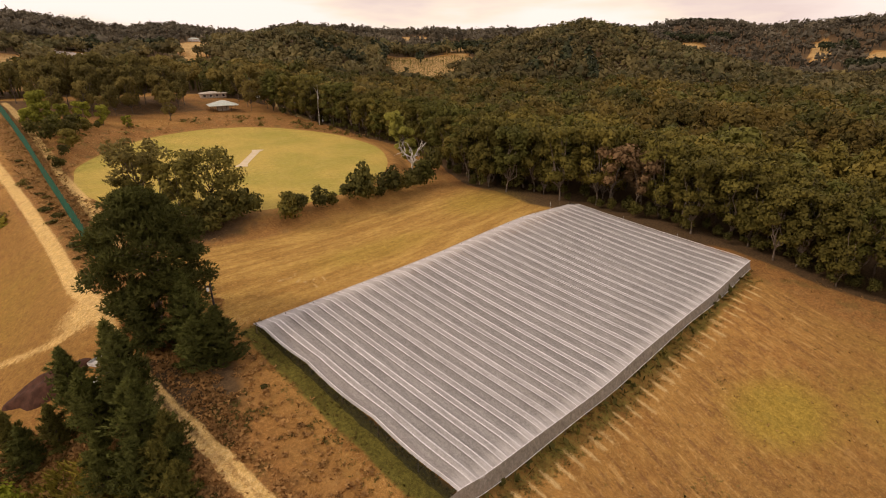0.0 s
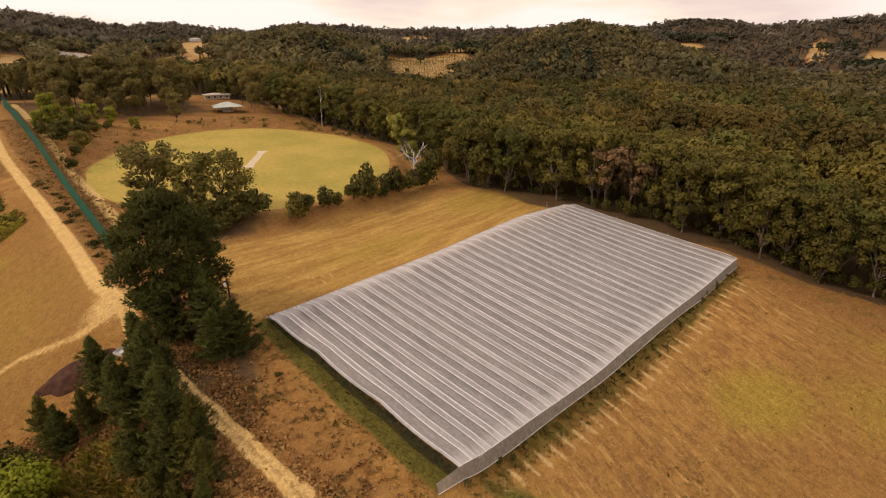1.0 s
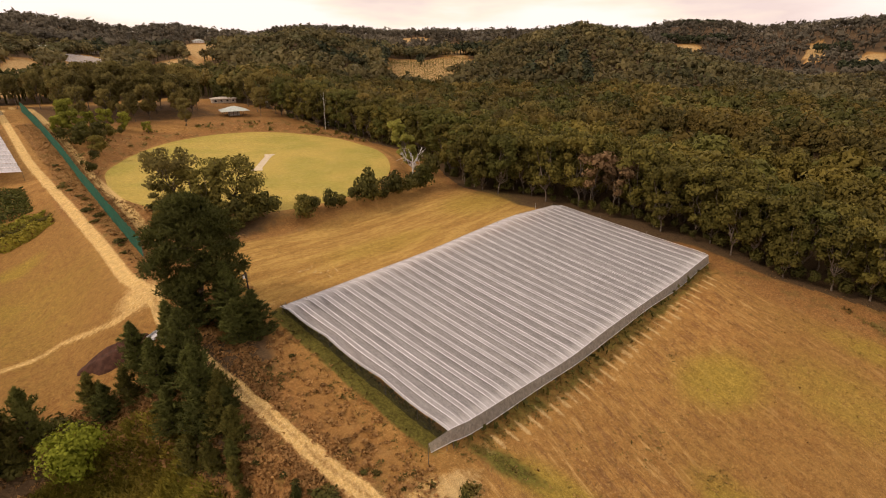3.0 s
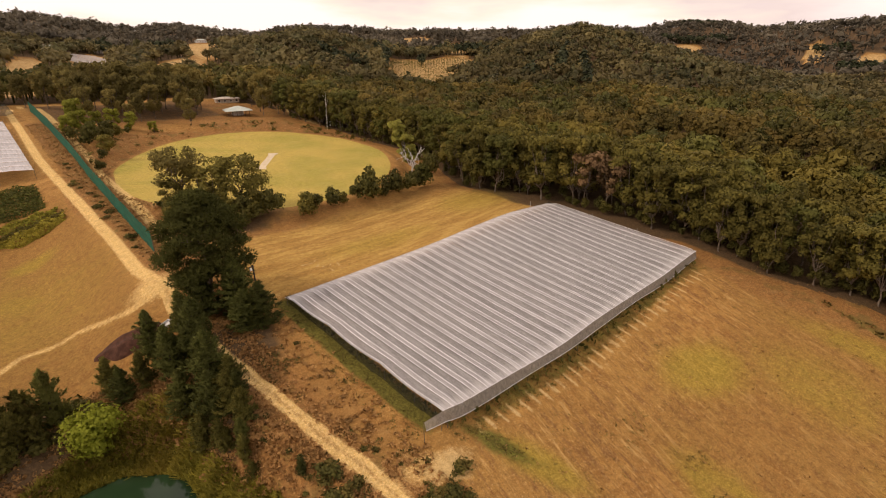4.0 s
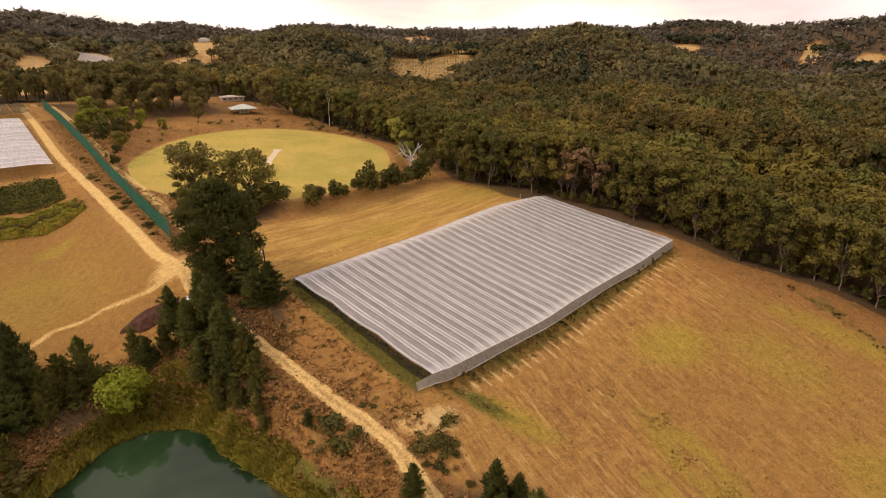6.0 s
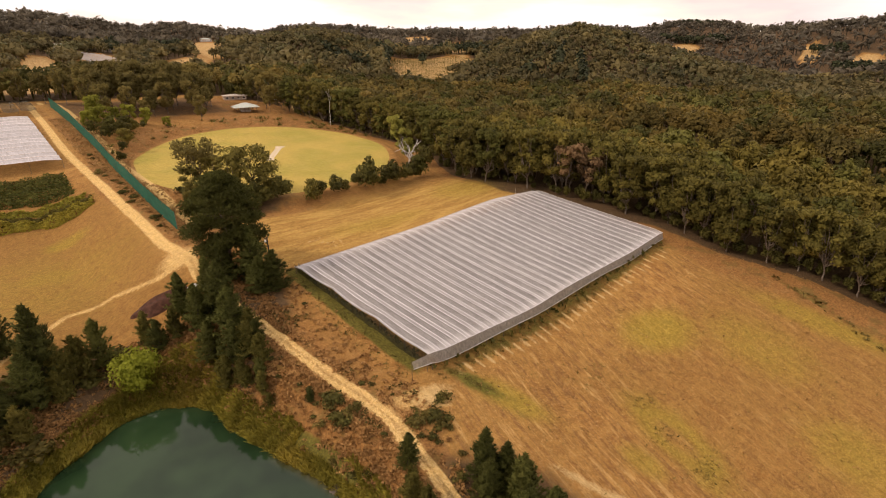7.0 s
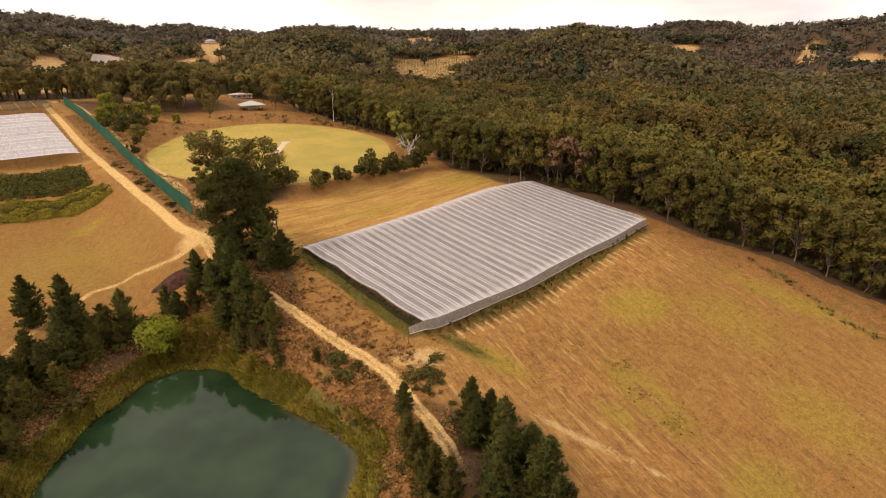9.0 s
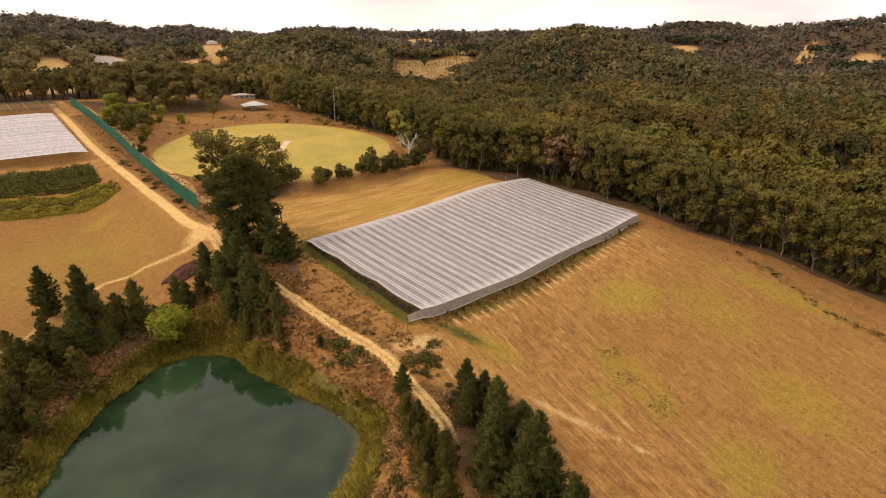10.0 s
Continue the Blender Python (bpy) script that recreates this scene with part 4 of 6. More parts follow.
def pine_meshes(seed, height, spread, material=None, open_crown=0.0, leaf=0.42, density=1.0, foot=0.06):
    """A pine: whorls of branches up a straight trunk, each with tufts of needles that lift at the tips."""
    rng = np.random.default_rng(seed)
    wood = [limb(rng, (0, 0, -0.3), (rng.normal(0, 0.02) * height, rng.normal(0, 0.02) * height, height * 0.985), 0.02 * height + 0.04, 0.02, 9, 0.02)]
    pts = []
    z = height * foot
    lobes = rng.random(3) * 6.28
    while z < height * 0.985:
        f = z / height
        base = spread * (1 - f) ** 0.72 * (0.55 + 0.45 * min(1, f / 0.16))
        arms = rng.integers(5, 8)
        a0 = rng.random() * 6.28
        for k in range(arms):
            ang = a0 + k * 6.28 / arms + rng.normal(0, 0.25)
            l = base * (0.48 + 0.78 * rng.random()) * (1 + 0.18 * math.sin(2 * ang + lobes[0]) + 0.14 * math.sin(3 * ang + 5 * f + lobes[1]))
            if open_crown and rng.random() < open_crown:
                l *= 0.45
            rise = 0.10 + 0.35 * f + rng.normal(0, 0.08)
            n = max(3, int(density * (3 + 4.2 * l)))
            t = 0.22 + 0.80 * rng.random(n) ** 0.75
            side = rng.normal(0, 0.17, n) * l * (1.15 - 0.5 * t)
            x = math.cos(ang) * l * t - math.sin(ang) * side
            y = math.sin(ang) * l * t + math.cos(ang) * side
            zz = z + l * (rise * t - 0.22 * t * (1 - t)) + rng.normal(0, 0.12, n) + 0.25 * leaf * (t > 0.85)
            pts.append(np.stack([x, y, zz], -1))
            if k % 3 == 0 and l > 1.6:
                wood.append(limb(rng, (0, 0, z), (math.cos(ang) * l * 0.8, math.sin(ang) * l * 0.8, z + l * rise * 0.7), 0.012 * l + 0.02, 0.012, 4, 0.06))
        z += max(0.32, 0.030 * height) * (0.8 + 0.4 * rng.random())
    top = np.stack([rng.normal(0, 0.10, 14), rng.normal(0, 0.10, 14), height * (0.95 + 0.05 * rng.random(14))], -1)
    c = np.concatenate(pts + [top])
    out = c * np.array([1, 1, 0.0])
    out = out / (np.linalg.norm(out, axis=1, keepdims=True) + 1e-6) * 0.5 + np.array([0, 0, 0.9])
    out[:, :2] *= 1.5
    v, f = needles(rng, c, out, 2.3 * leaf, 0.40 * leaf, 3)
    wv, wf = joined(wood)
    nv = np.repeat(unit(out * np.array([1.6, 1.6, 0.7])) + 0.3 * rng.normal(0, 1, out.shape), 9, 0)
    return quick_mesh("trunk", wv, wf, M_BARK_DARK, smooth_shade=True), quick_mesh("crown", v, f, material or M_PINE, np.zeros(len(v)), True, nv)


def bush_mesh(seed, radius, height, leaves, leaf, material, lumps=7):
    """A rounded bush, leafy to the ground."""
    rng = np.random.default_rng(seed)
    pts, outs = [], []
    for k in range(lumps):
        a, d = rng.random() * 6.28, radius * 0.6 * math.sqrt(rng.random())
        r = radius * (0.38 + 0.22 * rng.random())
        p, o = clump_points(rng, np.array([math.cos(a) * d, math.sin(a) * d, height * (0.25 + 0.5 * rng.random())]), r, leaves // lumps)
        p[:, 2] = np.abs(p[:, 2]) * min(1.0, height / (radius * 1.1))
        pts.append(p)
        outs.append(o)
    ov = np.concatenate(outs)
    v, f = sprays(rng, np.concatenate(pts), leaf, ov)
    return quick_mesh("crown", v, f, material, np.zeros(len(v)), True, np.repeat(unit(ov + np.array([0, 0, 0.3])) + 0.3 * rng.normal(0, 1, ov.shape), 4, 0))


def stand(name, meshes, x, y, label, category, group="", scale=1.0, turn=None, tall=1.0, sink=0.0):
    """A tree at its place on the ground."""
    z = float(ground_height(x, y)) - sink
    ob = thing(name, x, y, z, label, category, group)
    rng = random.Random(int(abs(x * 131 + y * 17)))
    ob.matrix_world = pose(x, y, z, rng.uniform(-2, 2), rng.uniform(-2, 2), rng.uniform(0, 360) if turn is None else turn) @ Matrix.Diagonal((scale, scale, scale * tall, 1))
    for part_name, me in zip(("trunk", "crown"), meshes if len(meshes) == 2 else (None, meshes[0])):
        if me:
            part(part_name, me, ob)
    return ob


# the dark pines along the farm track and by the dam
def old_pine_meshes(seed, height, spread):
    """An old spreading pine: heavy bare limbs, ragged flat-topped masses of needles."""
    rng = np.random.default_rng(seed)
    fork = np.array([0.3, 0.2, height * 0.30])
    wood = [limb(rng, (0, 0, -0.3), fork, 0.55, 0.42, 6, 0.04), limb(rng, fork, (0.5, 0.6, height * 0.9), 0.40, 0.08, 7, 0.05)]
    pts, outs = [], []
    for k in range(52):
        f = 0.20 + 0.78 * ((k + rng.random()) / 52)
        girth = spread * float(profile(f, [(0.0, 0.45), (0.25, 0.80), (0.45, 1.0), (0.7, 0.76), (0.88, 0.45), (1.0, 0.10)])) * (0.35 + 0.65 * math.sqrt(rng.random()))
        ang = 2.4 * k + rng.normal(0, 0.3)
        c = np.array([math.cos(ang) * girth, math.sin(ang) * girth, height * f])
        r = spread * (0.20 + 0.13 * rng.random())
        n = 300
        d = rng.normal(0, 1, (n, 3))
        d[:, 2] += 0.3
        d /= np.linalg.norm(d, axis=1, keepdims=True)
        pts.append(c + d * r * (0.5 + 0.6 * rng.random((n, 1))) * np.array([1.25, 1.25, 0.55]))
        outs.append(d + np.array([0, 0, 0.5]))
        if k % 3 == 0:
            wood.append(limb(rng, (0.3, 0.3, height * (f - 0.10)), c, 0.16, 0.04, 6, 0.10))
    ov = np.concatenate(outs)
    v, f = needles(rng, np.concatenate(pts), ov, 0.62, 0.11, 3)
    wv, wf = joined(wood)
    nv = np.repeat(unit(ov) + 0.3 * rng.normal(0, 1, ov.shape), 9, 0)
    return quick_mesh("trunk", wv, wf, M_BARK, smooth_shade=True), quick_mesh("crown", v, f, M_PINE, np.zeros(len(v)), True, nv)


BIG_PINE = old_pine_meshes(21, 20.0, 7.4)
PINES = [pine_meshes(31 + k, 10.0, 3.1, None, 0.22, 0.27, 1.6, 0.03) for k in range(3)]
stand("pine_tree", BIG_PINE, -13.0, 49.5, "tall old dark pine with broad ragged boughs beside the track", "pine tree", "pines by the track", 1.0, 40)
DARK = "dark green pine with dense needled boughs"
for x, y, h, w in ((-9.2, 36.5, 8.5, 1.45), (-11.5, 41.5, 11.5, 1.25), (-12.0, 37.0, 7.5, 1.3), (-16.0, 45.0, 10.0, 1.2), (-25.6, 42.0, 8.8, 1.05), (-20.6, 40.5, 9.2, 1.15), (-20.8, 34.5, 11.0, 1.15),
                   (-21.2, 28.5, 9.5, 1.2), (-23.0, 23.5, 8.0, 1.2), (-19.6, 23.0, 5.0, 1.3), (-24.6, 35.5, 9.0, 1.15), (-25.4, 29.5, 7.5, 1.2), (-21.8, 17.5, 3.8, 1.3), (-31.4, 38.4, 6.0, 1.2),
                   (-40.2, 41.0, 9.5, 0.95), (-53.2, 55.0, 10.5, 1.05), (-48.3, 42.6, 14.0, 1.0), (-50.5, 37.0, 10.0, 1.2),
                   (-59.0, 33.5, 8.5, 1.3), (-54.0, 34.0, 8.0, 1.3), (-66.0, 21.0, 8.0, 1.3), (-66.0, 33.0, 8.0, 1.3),
                   (-8.3, -21.0, 8.2, 1.2), (-6.6, -23.2, 6.8, 1.3), (-10.0, -36.0, 9.6, 1.2), (-8.6, -27.5, 8.8, 1.35), (-11.2, -24.5, 7.6, 1.1), (-11.8, -30.8, 8.8, 1.25), (-7.8, -32.0, 7.5, 1.35),
                   (-13.5, -37.0, 8.0, 1.1), (-14.9, -13.2, 5.2, 1.15), (-18.5, 6.6, 2.2, 1.5), (-17.5, -34.5, 8.5, 1.3), (-13.8, -40.5, 9.0, 1.3), (-18.0, -40.0, 8.0, 1.3), (-14.5, -45.5, 8.5, 1.3)):
    k = int(abs(x * 7 + y * 3)) % 3
    s = h / 10.0
    ob = stand("pine_tree", PINES[k], x, y, DARK + (" on the bank" if h < 5 else " near the dam"), "pine tree", "pines round the dam", s * w, None, 1 / w)

# light olive young trees on the dam wall
YOUNG = [pine_meshes(60 + k, 6.0, 2.3, foliage("young_gum_leaves_%s" % "ab"[k], (0.100, 0.095, 0.024), (0.195, 0.170, 0.040), (0.24, 0.195, 0.046), 0.42), 0.35, 0.25, 1.5, 0.03) for k in range(2)]
for n, (x, y, h) in enumerate(((-18.2, -18.0, 5.0), (-18.6, -21.5, 5.5), (-19.8, -25.5, 6.0), (-19.5, -28.5, 6.0), (-17.0, -16.2, 4.0), (-20.2, -21.5, 4.5), (-55.5, 40.5, 7.0), (-62.5, 27.0, 7.5), (-45.0, 38.8, 6.5), (-58.0, 28.0, 7.0), (-28.3, 38.4, 6.0), (-60.5, 38.0, 7.5), (-42.5, 38.0, 5.0), (-53.0, 30.5, 6.0), (-60.0, 20.5, 6.0), (-64.5, 14.0, 6.5), (-67.0, 27.5, 7.0), (-68.5, 9.0, 6.0), (-57.5, 34.5, 6.5), (-70.0, 17.0, 7.0), (-64.0, 21.5, 6.0), (-47.0, 36.0, 5.5),
                                       (-22.0, -27.0, 5.5), (-21.5, -30.5, 6.0), (-23.5, -33.0, 6.0), (-24.5, -37.5, 6.5), (-24.0, -29.5, 5.0), (-25.5, -40.0, 6.5), (-26.0, -35.0, 5.5), (-21.0, -24.5, 5.0), (-22.4, 15.5, 4.2), (-20.6, 19.0, 5.5), (-24.0, 19.5, 5.0), (-25.4, 23.0, 6.0), (-19.6, 25.5, 6.0), (-21.6, 22.0, 6.5), (-32.5, 41.5, 6.5), (-43.5, 42.0, 7.0), (-46.5, 40.0, 7.5), (-50.0, 44.0, 7.5), (-55.5, 36.5, 8.0), (-60.5, 31.5, 8.5), (-62.0, 23.0, 8.0), (-23.6, 18.8, 3.6), (-22.6, 13.0, 2.6))):
    stand("young_tree", YOUNG[n % 2], x, y, "slim olive green young tree near the dam", "tree", "young trees round the dam", h / 6.0)

# the bright shrub at the head of the dam, scrub round it
BRIGHT = bush_mesh(71, 4.3, 8.6, 3600, 0.26, M_BRIGHT, 18)
stand("willow_bush", (BRIGHT,), -36.6, 33.9, "bright yellow-green bush at the water's head", "bush")
SCRUB = [bush_mesh(80 + k, 1.15, 1.0, 190, 0.21, (M_SHRUB, M_DRY, M_WEED)[k], 8) for k in range(3)]
rng = np.random.default_rng(5)


def scrub(where, count, lo, hi, kinds, label, group, sx, sy):
    for _ in range(count):
        x, y = where[0] + rng.normal(0, sx), where[1] + rng.normal(0, sy)
        if near_line(np.array([x]), np.array([y]), FARM_TRACK + UP_TRACK[1:])[0] < 2.0 or pond_distance(x, y) < 1.5 or oval_distance(x, y) < 1.0:
            continue
        stand("bush", (SCRUB[kinds[rng.integers(len(kinds))]],), x, y, label, "bush", group, lo + (hi - lo) * rng.random(), None, 0.62 + 0.3 * rng.random())


scrub((-42, 40), 8, 1.2, 2.6, (0,), "dark scrubby bush beside the dam", "scrub by the dam", 6, 2)
scrub((-55, 33), 12, 1.0, 2.4, (0, 2), "dark scrubby bush beside the dam", "scrub by the dam", 4, 5)
scrub((-65, 16), 14, 1.0, 2.2, (0, 2), "dark scrubby bush beside the dam", "scrub by the dam", 4, 8)
scrub((-19, 8), 26, 0.5, 1.2, (0, 1, 1), "small scrubby bush on the red bank", "scrub on the bank", 1.6, 9)
scrub((-16, 2), 10, 0.4, 0.9, (0, 1), "small scrubby bush on the red bank", "scrub on the bank", 2.0, 7)
scrub((-8.5, 10), 16, 0.35, 0.75, (0, 1), "small scrubby bush on the red bank", "scrub on the bank", 1.6, 9)
scrub((-16.6, 1.5), 16, 0.7, 1.5, (0, 2), "olive green bush beside the sandy track", "scrub on the bank", 1.0, 4)
scrub((-6.5, -9), 14, 0.6, 1.3, (0, 2), "olive green bush beside the sandy track", "scrub on the bank", 2.2, 3)
scrub((-22.5, -14), 22, 0.6, 1.4, (0, 2), "olive green bush on the dam's bank", "scrub on the bank", 2.0, 7)
scrub((-9, -12), 8, 0.6, 1.2, (0, 2), "small scrubby bush by the sandy track", "scrub on the bank", 2.0, 3)
for n in range(30):     # the hedge of dark scrub between the fence and the oval
    y = 84 + 2.7 * n
    x = float(np.interp(y, [84, 104, 126, 162], [-5.6, -4.2, -4.6, -3.6])) + rng.normal(0, 0.7)
    if oval_distance(x, y) > 0.8:
        stand("bush", (SCRUB[(0, 2, 1)[n % 7 == 3]],), x, y, "dark scrubby bush between the fence and the oval", "bush", "hedge beside the oval", 1.5 + 1.3 * rng.random(), None, 0.9 + 0.35 * rng.random())
scrub((-17.0, 130), 10, 0.8, 1.7, (0, 2), "scrubby bush along the shade-cloth fence", "scrub by the fence", 0.8, 30)
scrub((-16.6, 110), 20, 0.4, 0.9, (1, 0), "dry bush on the red verge", "scrub on the verge", 1.0, 30)

# gums and shrubs between the paddock and the sports ground
GUMS = [gum_meshes(100 + k, 17.0, 3.9, 30, 100, (0.22, 0.08, 0.15)[k % 3], 0.34, None, None, True) for k in range(5)]
BACK_GUMS = [gum_meshes(110 + k, 17.0, 4.1, 15, 60, 0.36, 0.42, None, None, True) for k in range(3)]
OAK = gum_meshes(130, 14.5, 6.3, 22, 130, 0.36, 0.40, None, M_BARK_DARK, solid=False)
OPEN = gum_meshes(131, 15.5, 5.0, 22, 110, 0.34, 0.38, M_GUM_PALE, solid=False)
stand("gum_tree", OAK, 10.2, 88.5, "spreading dark-limbed gum beside the sports ground", "gum tree", "gums by the oval", 0.96, 30)
stand("gum_tree", OPEN, -0.6, 99.0, "tall open-crowned gum beside the sports ground", "gum tree", "gums by the oval", 1.1, 110)
for n, (x, y, s) in enumerate(((1.5, 93.0, 0.72), (4.5, 88.0, 0.8), (-5.0, 96.0, 0.62), (-6.5, 90, 0.5), (5.8, 84.5, 0.55))):
    stand("gum_tree", GUMS[n % 5], x, y, "leafy gum in the clump beside the sports ground", "gum tree", "gums by the oval", s)
SHRUBS = [bush_mesh(140 + k, 2.4, 6.0, 760, 0.33, (M_SHRUB, M_GUM)[k % 2], 15) for k in range(3)]
for n, (x, y, s, tall) in enumerate(((14.6, 79.8, 1.05, 1.1), (11.5, 82.5, 1.1, 1.0), (8.0, 83.0, 1.0, 1.0), (3.0, 82.0, 1.0, 0.8), (-1.0, 86.0, 1.1, 0.9), (10.0, 80.4, 0.9, 0.8), (6.0, 80.4, 0.9, 0.8), (21.8, 75.4, 0.95, 1.15), (24.6, 76.5, 0.8, 0.9), (30.0, 76.0, 0.82, 1.05), (33.6, 76.6, 0.6, 0.9), (26.8, 78.0, 0.5, 0.9),
                                     (41.4, 75.6, 1.2, 1.35), (43.8, 77.2, 1.1, 1.0), (38.6, 76.8, 0.8, 0.9), (52.2, 79.2, 1.2, 1.0), (56.2, 81.0, 1.1, 0.9), (60.0, 80.4, 1.0, 0.8), (63.5, 82.0, 1.1, 1.0),
                                     (67.5, 82.4, 1.15, 1.1), (71.0, 84.0, 1.3, 1.2), (48.6, 78.4, 0.7, 0.7))):
    stand("shrub", (SHRUBS[n % 3],), x, y, "dense dark green shrub on the bank below the oval", "shrub", "shrubs below the oval", s * 1.22, None, tall * 1.05)

# pale poplar and the bleached dead tree beside it
POPLAR = gum_meshes(150, 22.0, 2.9, 44, 170, 0.20, 0.48, foliage("poplar_leaves", (0.29, 0.285, 0.060), (0.42, 0.395, 0.088), (0.44, 0.40, 0.09), 0.45), solid=False)
ob = stand("poplar_tree", POPLAR, 77.0, 95.2, "pale yellow-green leaning poplar at the forest edge", "poplar tree", "", 1.0, 0)
ob.matrix_world = Matrix.Translation((77.0, 95.2, float(ground_height(77.0, 95.2)))) @ Matrix.Rotation(radians(22), 4, Vector((-0.68, -0.73, 0)))
rng = np.random.default_rng(9)
wood = [limb(rng, (0, 0, -0.3), (0.4, 0.2, 4.6), 0.34, 0.22, 6, 0.05)]
for k in range(6):
    a, z0 = k * 2.4, 2.6 + 2.0 * rng.random()
    reach = 2.2 + 1.8 * rng.random()
    tip = np.array([math.cos(a) * reach, math.sin(a) * reach, z0 + 2.2 + 3.0 * rng.random()])
    wood.append(limb(rng, (0.25, 0.1, z0), tip, 0.16, 0.06, 6, 0.28))
    for _ in range(4):
        start = np.array([0.25, 0.1, z0]) + (tip - np.array([0.25, 0.1, z0])) * (0.45 + 0.5 * rng.random())
        wood.append(limb(rng, start, start + rng.normal(0, 0.9, 3) + np.array([math.cos(a) * 0.6, math.sin(a) * 0.6, 0.8]), 0.06, 0.02, 5, 0.3))
v, f = joined(wood)
dead = tagged(new("dead_tree", quick_mesh("dead_tree", v, f, M_DEAD, smooth_shade=True)), "bleached bare dead tree beside the poplar", "dead tree")
dead.matrix_world = pose(69.4, 90.0, float(ground_height(69.4, 90.0))) @ Matrix.Diagonal((1.2, 1.2, 1.45, 1))

v, f = joined([limb(rng, (0, 0, -0.3), (0.6, 0.2, 18.0), 0.17, 0.05, 8, 0.02), limb(rng, (0.35, 0.1, 11.0), (2.2, 0.6, 15.0), 0.10, 0.03, 4), limb(rng, (0.45, 0.1, 14.0), (-1.2, 0.4, 17.0), 0.08, 0.03, 4)])
snag = tagged(new("dead_tree", quick_mesh("dead_tree", v, f, M_DEAD, smooth_shade=True)), "tall slim bare trunk standing among the gums", "dead tree")
snag.matrix_world = pose(97.0, 190.0, float(ground_height(97.0, 190.0)))

# bright young trees beyond the fence
GARDEN = gum_meshes(160, 8.5, 3.0, 20, 110, 0.06, 0.36, foliage("garden_leaves", (0.17, 0.18, 0.028), (0.30, 0.29, 0.042), (0.34, 0.31, 0.05), 0.45))
for n, (x, y, s) in enumerate(((-2.7, 208, 1.15), (-2.5, 226, 1.35), (10.1, 223, 1.0), (16.8, 221.7, 0.9), (24.7, 216.3, 0.6), (4.0, 215, 1.0), (-7.5, 214, 0.8))):
    stand("garden_tree", GARDEN, x, y, "bright green young tree on the slope above the oval", "tree", "young trees above the oval", s)
# big old gums behind the sports ground
BIG_GUMS = [gum_meshes(180 + k, 23.0, 6.2, 30, 120, (0.24, 0.16, 0.28)[k], 0.56, M_GUM_PALE, None, True, False) for k in range(3)]
for n, (x, y, s) in enumerate(((-4, 283, 0.9), (3, 268, 0.95), (9, 259, 0.9), (14, 272, 1.05), (20, 256, 0.85), (24, 266, 1.0), (30, 258, 0.95), (35, 270, 1.05), (40, 256, 0.9), (45, 266, 1.0), (50, 252, 0.85), (54, 262, 0.95),
                               (60, 256, 0.8), (64, 274, 0.95), (12, 286, 0.95), (28, 284, 1.0), (46, 284, 1.0), (88, 246, 0.85), (94, 236, 0.75), (98, 247, 0.9), (90, 262, 0.9), (100, 222, 0.7), (43, 224, 0.55), (84, 233, 0.6),
                               (-12, 292, 0.8), (-22, 300, 0.8), (-32, 305, 0.85), (104, 236, 0.85), (106, 212, 0.7), (20, 278, 0.9), (38, 280, 0.95), (56, 275, 0.9), (16, 244, 0.65), (26, 240, 0.6), (34, 246, 0.7), (46, 242, 0.7), (54, 246, 0.65), (6, 246, 0.7), (20, 232, 0.45))):
    stand("gum_tree", BIG_GUMS[n % 3], x, y, "big old spreading gum behind the sports ground", "gum tree", "gums behind the oval", s * (0.72 + 0.03 * (n * 7 % 6)), None, 1.22)
for n, (x, y, s) in enumerate(((-5.7, 189.5, 1.35), (-1.3, 181, 1.25), (-4.9, 171, 0.75), (1.5, 194, 1.3), (-2.5, 198, 1.45), (4.5, 203, 1.25), (-8.5, 200, 1.0), (8.5, 208, 0.9), (13, 212, 0.6), (-7.8, 160, 0.7), (88, 283, 1.5), (93, 279, 1.3), (98, 282, 1.6), (103, 276, 1.4), (84, 290, 1.6), (90, 294, 1.7), (97, 293, 1.7), (106, 262, 1.2))):
    stand("shrub", (SHRUBS[n % 3],), x, y, "dark bushy shrub on the slope above the oval", "shrub", "shrubs above the oval", s * 1.1)

# the tree front along the eastern paddock, each tree on its own
rng = np.random.default_rng(17)
BROWN = gum_meshes(170, 14.0, 3.6, 13, 90, 0.35, 0.40, M_RUST)
front = []
for y in np.arange(-66, 232, 5.4):
    for depth in (2.5, 8.5, 14.5, 20.5) if y < 100 else (2.0, 8.0):
        front.append((float(wood_edge(y)) + depth + rng.normal(0, 1.3), y + rng.normal(0, 1.3)))
for x, y in front:
    tall = 0.84 + 0.26 * rng.random() + 0.10 * float(smooth(-20, 40, y))
    if abs(y - 33) < 5.5 and x < 101:
        stand("gum_tree", BROWN, x, y, "gum with browned dying leaves at the forest edge", "gum tree", "forest edge", tall * 1.05)
    else:
        stand("gum_tree", (GUMS[rng.integers(5)] if x < wood_edge(y) + 11.5 else BACK_GUMS[rng.integers(3)]), x, y, "tall olive green gum at the forest edge", "gum tree", "forest edge", tall)
# undergrowth that hides the trunks' feet
for y in np.arange(-64, 226, 3.0):
    x = float(wood_edge(y)) + 2.6 + rng.normal(0, 1.5)
    stand("shrub", (SHRUBS[2 * rng.integers(2)],), x, y, "leafy understorey shrub at the forest edge", "shrub", "forest edge undergrowth", 0.40 + 0.45 * rng.random(), None, 0.9 + 0.5 * rng.random())

